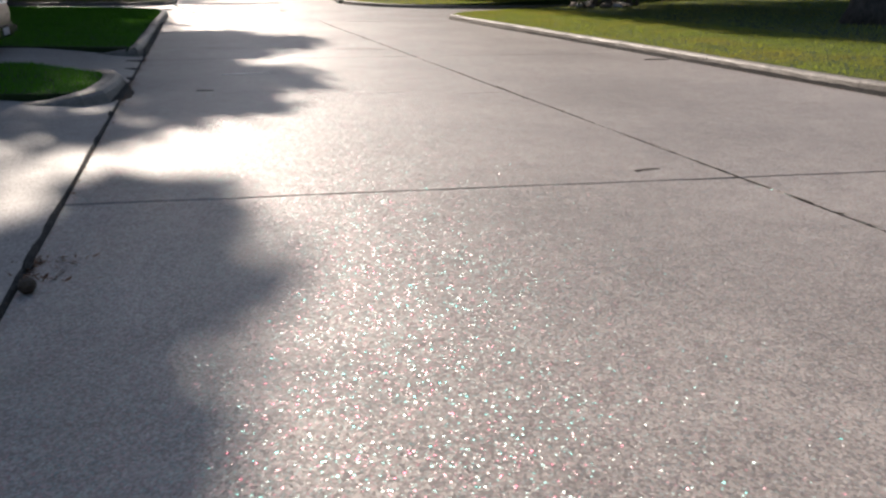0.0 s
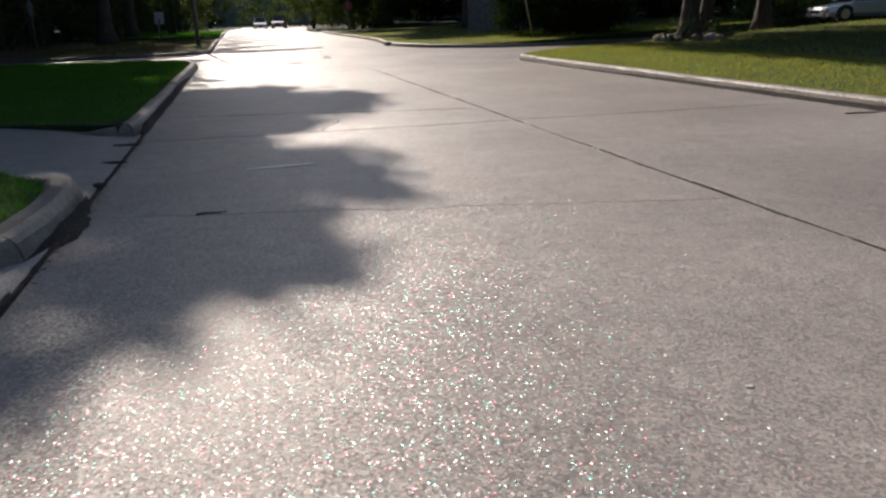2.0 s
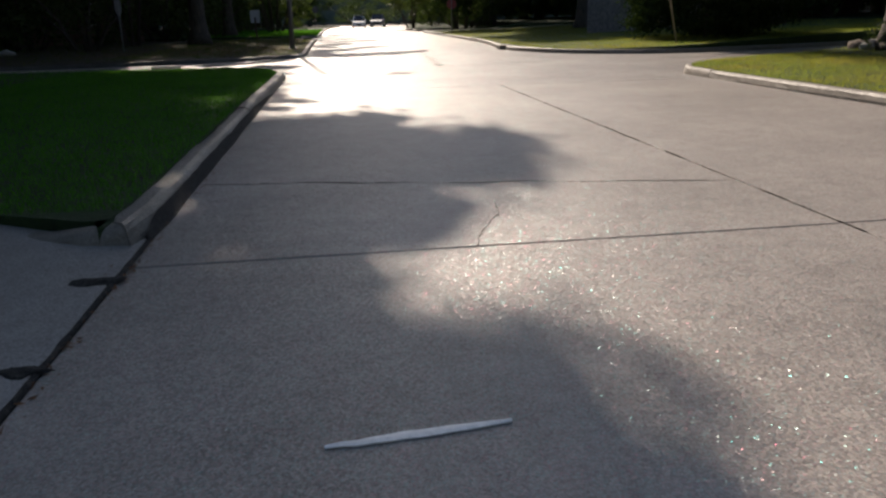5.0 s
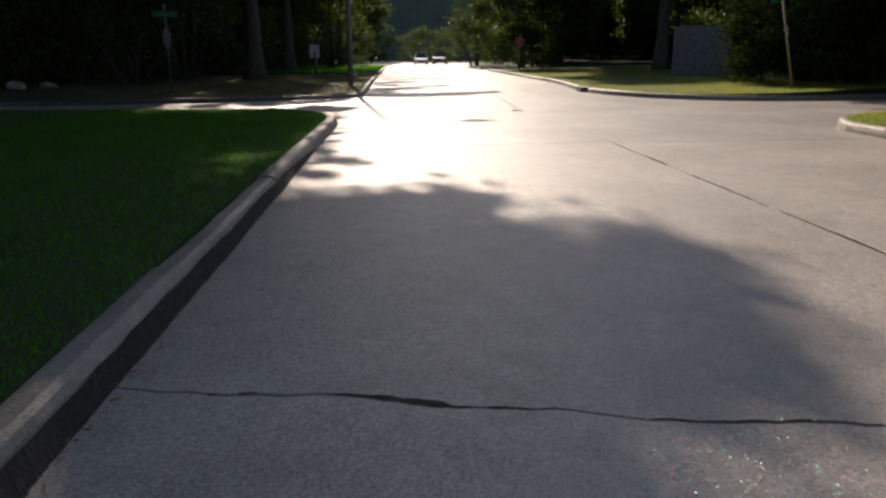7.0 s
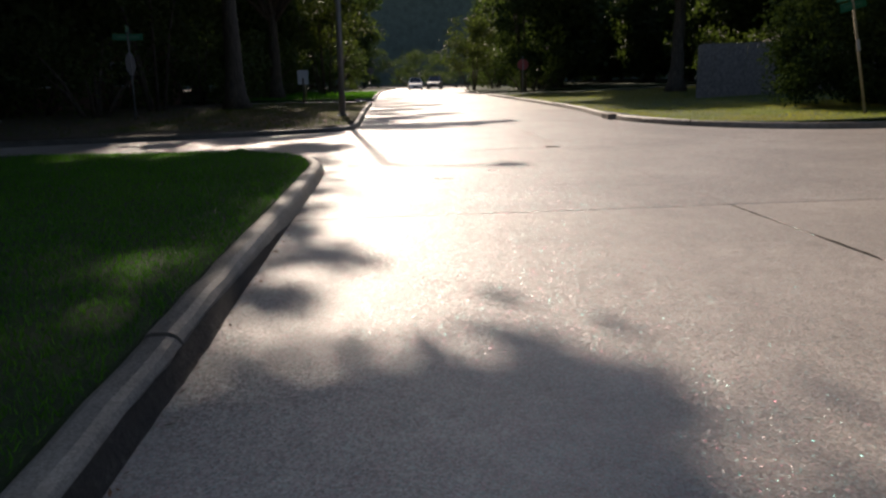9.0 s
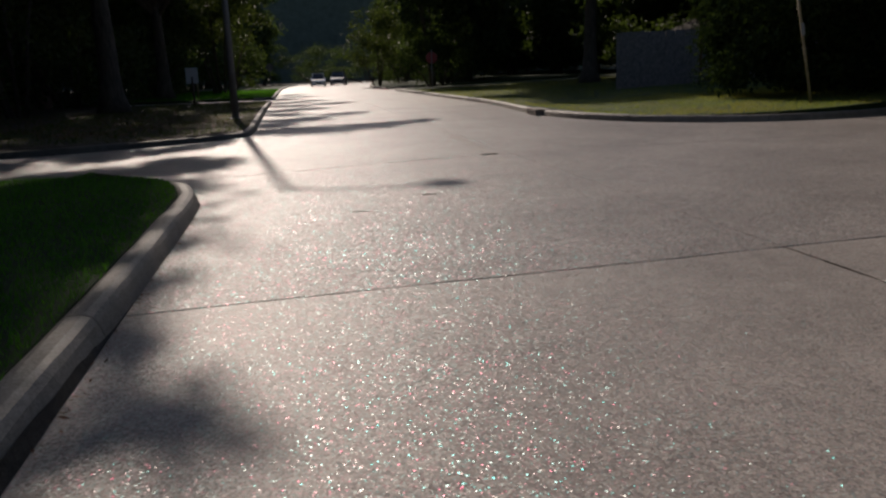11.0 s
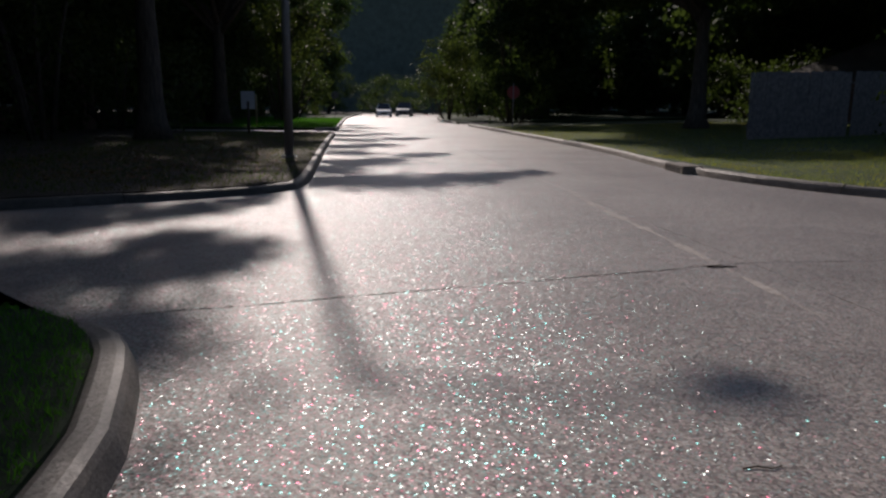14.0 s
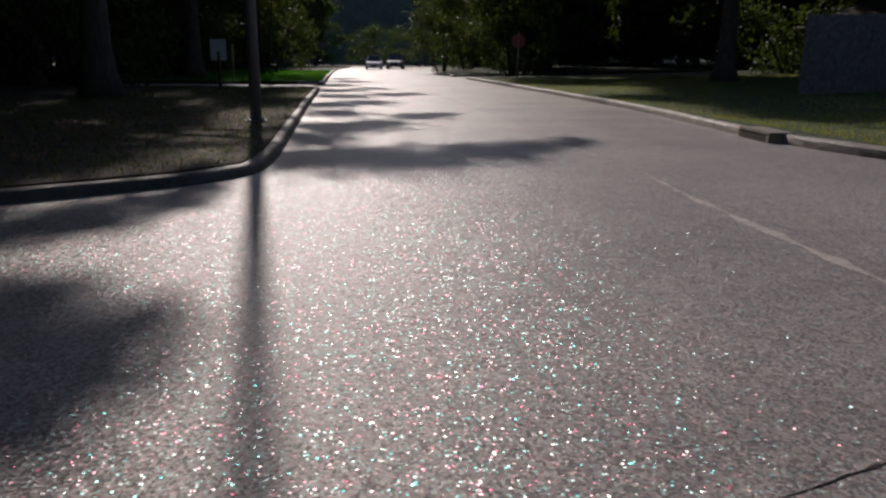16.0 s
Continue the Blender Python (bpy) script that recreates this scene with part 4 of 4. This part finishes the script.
# houses half seen behind the trees
def house(x, y, turn, w, d, label):
    h = base_at("house", x, y, 0.1, turn, label, "house")
    part("wall", block((-w / 2, -d / 2, 0), (w / 2, d / 2, 2.9)), BRICKRED, h)
    bm = bmesh.new()
    a, b = w / 2 + 0.5, d / 2 + 0.5
    vs = [bm.verts.new(q) for q in ((-a, -b, 2.85), (a, -b, 2.85), (a, b, 2.85), (-a, b, 2.85), (-a + 3, 0, 5.1), (a - 3, 0, 5.1))]
    for q in ((0, 1, 5, 4), (1, 2, 5), (2, 3, 4, 5), (3, 0, 4), (3, 2, 1, 0)):
        bm.faces.new([vs[i] for i in q])
    part("roof", bm, ROOFING, h)
    for wx in (-w * 0.3, 0.1 * w, w * 0.34):
        win = part("window", block((wx - 0.6, -d / 2 - 0.05, 1.0), (wx + 0.6, -d / 2 + 0.02, 2.2)), SIGNWHITE, h, "white window frame")
        part("pane", block((wx - 0.52, -d / 2 - 0.06, 1.08), (wx + 0.52, -d / 2 - 0.045, 2.12)), GLASS, win)


house(-16.5, 54.0, 70, 12, 8, "low brick house hidden in dark trees")
house(33.0, 62.0, 20, 14, 9, "low brick house hidden behind the fence")


# ---- vehicles ----
def car(name, x, y, z, turn, paint, label, length=4.6, width=1.8, tall=1.45, boxy=0.0):
    """Nose along +x."""
    c = base_at(name, x, y, z, turn, label, "car")
    h, L = width / 2, length / 2
    low, belt = 0.22, tall * (0.62 - 0.02 * boxy)
    # stations along the body: place, half width, bottom, shoulder height
    hood = belt * (0.8 + 0.12 * boxy)
    st = [(-L, 0.78, low + 0.16, belt * 0.74), (-L + 0.12, 0.93, low, belt * 0.93), (-L * 0.55, 1.0, low, belt), (0, 1.0, low, belt), (L * 0.38, 1.0, low, belt * 0.97), (L * 0.72, 0.98, low, hood),
          (L - 0.14, 0.9, low, hood * 0.88), (L, 0.72, low + 0.14, hood * 0.68)]
    verts, faces = [], []
    for sx, k, b, t in st:
        w = h * k
        verts += [(sx, -w * 0.9, b), (sx, -w, b + 0.16), (sx, -w, (b + t) / 2), (sx, -w * 0.97, t - 0.06), (sx, -w * 0.86, t), (sx, w * 0.86, t), (sx, w * 0.97, t - 0.06), (sx, w, (b + t) / 2), (sx, w, b + 0.16), (sx, w * 0.9, b)]
    for i in range(len(st) - 1):
        faces += [(i * 10 + k, i * 10 + (k + 1) % 10, (i + 1) * 10 + (k + 1) % 10, (i + 1) * 10 + k) for k in range(10)]
    faces += [tuple(range(9, -1, -1)), tuple((len(st) - 1) * 10 + k for k in range(10))]
    body = solid("body", verts, faces, paint, c, smooth=False)
    x0, x1, x2, x3 = (-L + 0.25 - 0.0 * boxy, -L * (0.55 + 0.35 * boxy), L * 0.12, L * 0.46)
    roof = tall
    bm = bmesh.new()
    g = [bm.verts.new(q) for q in ((x0, -h * 0.84, belt - 0.03), (x3, -h * 0.84, belt - 0.05), (x3, h * 0.84, belt - 0.05), (x0, h * 0.84, belt - 0.03),
                                   (x1, -h * 0.66, roof - 0.04), (x2, -h * 0.66, roof - 0.04), (x2, h * 0.66, roof - 0.04), (x1, h * 0.66, roof - 0.04))]
    for q in ((0, 1, 5, 4), (1, 2, 6, 5), (2, 3, 7, 6), (3, 0, 4, 7), (4, 5, 6, 7)):
        bm.faces.new([g[i] for i in q])
    part("glasshouse", bm, GLASS, c, "dark tinted glass")
    part("roof", block((x1 - 0.05, -h * 0.69, roof - 0.05), (x2 + 0.05, h * 0.69, roof), 0.02), paint, c)
    for s in (-1, 1):
        for pa, pb in (((x0, h * 0.85), (x1, h * 0.67)), ((x3, h * 0.85), (x2, h * 0.67)), (((x0 + x3) / 2, h * 0.855), ((x1 + x2) / 2, h * 0.675))):
            v, f = tube([(pa[0], s * pa[1], belt - 0.02), (pb[0], s * pb[1], roof - 0.03)], [0.045, 0.04], 6)
            solid("pillar", v, f, paint, c)
        part("mirror", block((x3 - 0.25, s * h * 1.02 - 0.07, belt - 0.02), (x3 - 0.1, s * h * 1.02 + 0.07, belt + 0.12), 0.03), paint, c)
        part("headlight", block((L - 0.2, s * h * 0.62 - 0.16, hood * 0.66), (L - 0.02, s * h * 0.62 + 0.16, hood * 0.66 + 0.15), 0.03), LENS, c, "clear headlight")
        part("tail_light", block((-L + 0.0, s * h * 0.7 - 0.13, belt * 0.62), (-L + 0.09, s * h * 0.7 + 0.13, belt * 0.62 + 0.18), 0.02), TAIL, c, "red tail light")
        for wx in (-L * 0.6, L * 0.62):
            m = Matrix.Translation((wx, s * (h - 0.1), 0.33)) @ Matrix.Rotation(math.pi / 2, 4, "X")
            bm = disc_prism(0.33, 0.23, 28, m)
            bmesh.ops.bevel(bm, geom=[e for e in bm.edges if e.calc_face_angle(0) > 1], offset=0.03, segments=2, affect="EDGES")
            wheel = part("wheel", bm, RUBBER, c, "black tyre", True)
            part("rim", disc_prism(0.21, 0.25, 20, m), ALLOY, wheel, "alloy rim")
            part("arch", disc_prism(0.4, 0.19, 24, m), BLACKPAINT, c, "dark wheel arch")
    part("grille", block((L - 0.06, -h * 0.4, hood * 0.4), (L + 0.012, h * 0.4, hood * 0.62), 0.01), BLACKPAINT, c, "black grille")
    part("bumper", block((L - 0.16, -h * 0.8, low), (L + 0.06, h * 0.8, low + 0.2), 0.05), paint, c)
    part("bumper", block((-L - 0.05, -h * 0.8, low + 0.05), (-L + 0.16, h * 0.8, low + 0.25), 0.05), paint, c)
    part("number_plate", block((L + 0.055, -0.16, low + 0.05), (L + 0.068, 0.16, low + 0.14)), SIGNWHITE, c, "pale plate")
    return c


car("silver_car", 28.9, 33.2, 0.62, 170, SILVER, "silver sedan parked beyond the tree trunks")
car("black_pickup", -4.5, 12.2, 0.11, 0, BLACKPAINT, "black pickup truck standing in the driveway", 5.4, 1.95, 1.85, 0.6)
car("white_car", 4.3, 112.0, 0.0, 268, WHITE, "small white car facing us far down the street", 4.4, 1.8, 1.6, 0.7)
car("grey_pickup", 7.2, 119.0, 0.0, 262, GREYPAINT, "dark grey pickup truck beside the white car", 5.2, 1.95, 1.8, 0.8)


# ---- small things ----
def rock(x, y, z, s, material, label):
    bm = bmesh.new()
    bmesh.ops.create_icosphere(bm, subdivisions=2, radius=1)
    k = rng.uniform(0, 50)
    for v in bm.verts:
        v.co *= 1 + 0.35 * noise.noise(v.co * 1.3 + Vector((k, 0, 0)))
        v.co.z *= 0.6
    bm.transform(Matrix.Translation((x, y, z)) @ Matrix.Rotation(rng.uniform(0, 6), 4, "Z") @ Matrix.Diagonal((s, s * 0.8, s * 0.8, 1)))
    return tagged(part("rock", bm, material, label=label), "", "rock", "rocks in the yards")


for k in range(11):
    a = 2 * math.pi * k / 11
    rock(15.3 + 1.0 * math.cos(a) + rng.uniform(-.1, .1), 26.0 + 0.75 * math.sin(a), 0.38, rng.uniform(0.16, 0.3), DARKSTONE if k % 3 else STONE, "rough brown stone at the foot of a tree")
for x, y, s in ((-11.4, 37.2, .4), (-12.1, 36.8, .35), (-10.9, 38.4, .3)):
    rock(x, y, 0.2, s, STONE, "pale boulder at the edge of the mulch bed")
shrub("low_shrub", 14.5, 25.5, 0.8, 0.5, 0.15, 0.6, 14, 0.1, WOODS, "low dark shrub at the foot of a tree", 200, 0.25, 0.3, 3)
shrub("low_shrub", 16.7, 25.9, 0.7, 0.5, 0.15, 0.55, 12, 0.1, WOODS, "low dark shrub at the foot of a tree", 200, 0.25, 0.34, 3)


def stick(name, pts, r, material, label):
    v, f = tube(pts, [r, r * 1.1, r * 0.9, r * 0.5], 6)
    return tagged(solid(name, v, f, material, smooth=True), label, "twig")


strip = [(1.07 + 0.6 * k / 12, 10.27 + 0.06 * k / 12 + 0.008 * noise.noise((k * 0.7, 0, 0)), 0.016 * (0.35 + math.sin(math.pi * (k + 0.6) / 13.2))) for k in range(13)]
bm = bmesh.new()
rows_ = [[bm.verts.new((x, y + s * w, z)) for s, z in ((-1, 0.003), (-1, 0.008), (0, 0.011), (1, 0.008), (1, 0.003))] for x, y, w in strip]
for p0, p1 in zip(rows_, rows_[1:]):
    for k in range(4):
        bm.faces.new((p0[k], p0[k + 1], p1[k + 1], p1[k]))
tagged(part("stick", bm, TWIG), "flat bleached strip of wood lying on the road", "stick")
stick("twig", [(3.6, 4.4, 0.006), (3.68, 4.41, 0.008), (3.74, 4.42, 0.007), (3.8, 4.41, 0.005)], 0.005, BROWNTWIG, "thin brown twig on the road")
stick("twig", [(0.74, 8.82, 0.006), (0.8, 8.83, 0.009), (0.87, 8.82, 0.007), (0.93, 8.84, 0.005)], 0.006, BROWNTWIG, "thin brown twig on the road")
stick("twig", [(7.95, 11.2, 0.006), (8.1, 11.18, 0.012), (8.3, 11.15, 0.012), (8.45, 11.2, 0.006)], 0.009, BROWNTWIG, "brown branch lying in the gutter")
bm = bmesh.new()
bmesh.ops.create_icosphere(bm, subdivisions=3, radius=0.034)
for v in bm.verts:
    v.co *= 1 + 0.22 * noise.noise(v.co * 120)
bm.transform(Matrix.Translation((0.06, 3.2, 0.034)))
tagged(part("seed_ball", bm, BROWNTWIG), "dark spiky seed ball lying by the gutter", "seed ball")

# leaf litter along the gutters and seams
def litter(boxes, size, material, label, lift=0.0, area=None):
    pts = []
    for x, y, dx, dy, n in boxes:
        pts.append(np.c_[rng.normal(x, dx, n), rng.uniform(y - dy, y + dy, n), rng.uniform(0.003, 0.012, n)])
    pts = np.concatenate(pts)
    if area:
        pts = pts[inside(area, pts[:, :2])]
    n = len(pts)
    a = rng.uniform(0, 6.28, n)
    u = np.stack([np.cos(a), np.sin(a), rng.normal(0, 0.25, n)], 1) * (size * rng.uniform(0.5, 1.5, n))[:, None]
    w = np.stack([-np.sin(a), np.cos(a), rng.normal(0, 0.25, n)], 1) * (size * rng.uniform(0.1, 0.4, n))[:, None]
    q = np.stack([pts - u, pts + w, pts + u, pts - w], 1)
    q[:, :, 2] = np.maximum(q[:, :, 2], 0.004) + lift
    tagged(sheet_of("leaf_litter", q, material), label, "litter", kind="stuff")


litter([(-0.02, 5.2, 0.025, 2.6, 300), (-0.1, 3.45, 0.13, 0.16, 420), (0.03, 8.8, 0.03, 1.2, 160), (0.0, 11.7, 0.04, 1.4, 140), (0.03, 19.5, 0.03, 6, 260), (-0.05, 12.15, 0.06, 0.1, 90)], 0.02, LITTER,
       "dry brown leaf bits and needles in the gutter")
litter([(8.45, 12, 0.05, 9, 420)], 0.025, LITTER, "dry brown leaves along the kerb")
litter([(8.42, 10, 0.05, 8, 90), (2.4, 8, 1.4, 9, 26), (2.2, 24, 1.5, 6, 20)], 0.014, CHIP, "scattered pale chips on the road")


litter([(-2.6, 38.5, 1.3, 4, 1500), (-5, 42, 2.2, 7, 2600), (-3, 48, 1.6, 6, 900)], 0.06, LITTER, "fallen brown leaves on the mulch bed", 0.13, corner)


def flat_strip(name, pts, wide, z, material, label, category, kind="stuff"):
    """A thin ragged strip lying along a line on the road."""
    verts, faces = [], []
    n = 40
    ends = np.linspace(0, len(pts) - 1, n)
    for i, s in enumerate(ends):
        x, y = (np.interp(s, range(len(pts)), [p[k] for p in pts]) for k in (0, 1))
        x += 0.02 * noise.noise((s * 5, z, 1))
        w = wide * math.sin(math.pi * (i + 0.3) / n) ** 0.5 * (0.12 + 1.7 * abs(noise.noise((s * 9, 2, z))))
        verts += [(x - w, y, 0.001), (x, y, z), (x + w, y, 0.001)]
        if i:
            faces += [(3 * i - 3 + k, 3 * i - 2 + k, 3 * i + 1 + k, 3 * i + k) for k in range(2)]
    tagged(solid(name, verts, faces, material, smooth=True), label, category, kind=kind)


MORTAR = plain("pale_mortar", (0.335, 0.305, 0.275), 0.9, 0, 0.3, 12)
flat_strip("mortar_smear", [(4.25, 34.5), (4.1, 33.2), (4.04, 31.9), (4.0, 30.5), (3.92, 29.1), (3.8, 27.2)], 0.085, 0.004, MORTAR, "pale mortar smeared along the road joint", "mortar")
flat_strip("crack", [(2.24, 13.35), (2.21, 13.16), (2.2, 12.97), (2.08, 12.73), (1.98, 12.5), (1.9, 12.2)], 0.0013, 0.0045, SEAM, "hairline crack filled with dirt", "crack")
stick("twig", [(3.75, 28.72, 0.008), (3.83, 28.73, 0.01), (3.92, 28.71, 0.01), (4.0, 28.71, 0.006)], 0.008, BROWNTWIG, "dark twig lying on the crossing")
for x, y, r in [(1.5, 4.54, 0.018), (0.38, 27.16, 0.014), (0.77, 26.97, 0.011), (1.66, 27.05, 0.01), (0.96, 27.47, 0.012), (2.64, 5.81, 0.012)]:
    bm = bmesh.new()
    rim = [(x + r * q * 1.5 * math.cos(k * 1.05), y + r * q * math.sin(k * 1.05)) for k, q in enumerate(rng.uniform(0.7, 1.1, 6))]
    low, top = [bm.verts.new((*p, 0.002)) for p in rim], [bm.verts.new((x + (p[0] - x) * 0.7, y + (p[1] - y) * 0.7, 0.005)) for p in rim]
    bm.faces.new(top)
    for k in range(6):
        bm.faces.new((low[k], low[k - 1], top[k - 1], top[k]))
    tagged(part("stone_chip", bm, CHIP), "pale stone chip lying loose on the road", "chip", group="chips on the road")


# ---- broken joint edges and dirt ----
def spall(name, line, wide, material, label, steps=60):
    """A ragged shallow break along a line given as a function of 0 to 1, with a gap wherever it thins out."""
    verts, faces = [], []
    last = None
    for i in range(steps + 1):
        u = i / steps
        x, y = line(u)
        x2, y2 = line(u + 0.001)
        d = math.hypot(x2 - x, y2 - y)
        nx, ny = -(y2 - y) / d, (x2 - x) / d
        w = wide * math.sin(math.pi * u) ** 0.4 * (0.35 + 1.3 * noise.noise((x * 3, y * 3, 1)) + 1.0 * noise.noise((x * 14, y * 14, 3)))
        k = wide * 0.5 * noise.noise((x * 11, y * 11, 9))
        if w < wide * 0.1:
            last = None
            continue
        n = len(verts)
        verts += [(x + nx * (k - w), y + ny * (k - w), 0.003), (x + nx * k, y + ny * k, 0.0055), (x + nx * (k + w), y + ny * (k + w), 0.003)]
        if last is not None:
            faces += [(last, last + 1, n + 1, n), (last + 1, last + 2, n + 2, n + 1)]
        last = n
    return tagged(solid(name, verts, faces, material, smooth=True), label, "crack", kind="stuff")


along_e = lambda x: CRACK_E(x) + wobble(x, 0.0, 43, 0.06)
spall("crack", lambda u: (0.38 + 1.2 * u, along_e(0.38 + 1.2 * u)), 0.017, SEAM, "broken dark edge along the road crack", 140)
spall("crack", lambda u: (1.6 + 2.4 * u, along_e(1.6 + 2.4 * u)), 0.005, SEAM, "thin dark crack across the road slab", 140)
spall("crack", lambda u: (CX + 0.012 * math.sin(40 * u), 1.2 + 10.8 * u), 0.017, SEAM, "ragged broken edge along the road joint", 500)
spall("crack", lambda u: (CX + 0.012 * math.sin(33 * u), 12.5 + 9.6 * u), 0.015, SEAM, "ragged broken edge along the road joint", 420)
spall("mortar_smear", lambda u: (CX + 0.02 + 0.02 * math.sin(21 * u), 1.2 + 20 * u), 0.016, MORTAR, "pale crumbled mortar beside the road joint", 600)
along_f = lambda x: CRACK_F(x) + wobble(x, 0.0, round(CRACK_F(-22) * 3), 0.04)
spall("crack", lambda u: (2.2 + 1.9 * u, along_f(2.2 + 1.9 * u)), 0.012, SEAM, "broken dark edge along the crossing crack", 140)
spall("crack", lambda u: (-0.5 + 2.6 * u, along_f(-0.5 + 2.6 * u)), 0.006, SEAM, "thin dark crack across the crossing", 140)


def clod(x, y, long, wide, turn):
    """A low crumbling mound of packed dirt and leaf mould."""
    bm = bmesh.new()
    bmesh.ops.create_icosphere(bm, subdivisions=3, radius=1)
    for v in bm.verts:
        v.co *= 1 + 0.5 * noise.noise(v.co * 1.6 + Vector((x * 9, y * 9, 0))) + 0.2 * noise.noise(v.co * 6)
    bm.transform(pose(x, y, 0.014, 0, 0, turn) @ Matrix.Diagonal((long, wide, 0.014, 1)))
    return tagged(part("dirt_clod", bm, GUTTERDARK, smooth=True), "dark clod of packed dirt at the driveway seam", "dirt", "clods along the seam")


for x, y, long, wide, turn in ((-0.11, 11.95, .15, .08, 10), (-0.08, 10.95, .11, .05, 0), (-0.02, 9.95, .05, .09, 10), (-0.01, 7.4, .02, .14, 3), (0.0, 6.3, .018, .2, -2), (0.0, 3.6, .02, .16, 4)):
    clod(x, y, long, wide, turn)
stick("twig", [(1.46, 24.66, 0.006), (1.54, 24.65, 0.009), (1.62, 24.62, 0.008), (1.7, 24.61, 0.005)], 0.003, BROWNTWIG, "thin brown twig on the crossing")
stick("twig", [(2.24, 25.37, 0.006), (2.3, 25.38, 0.008), (2.35, 25.36, 0.007), (2.4, 25.38, 0.005)], 0.0035, BROWNTWIG, "thin brown twig on the crossing")
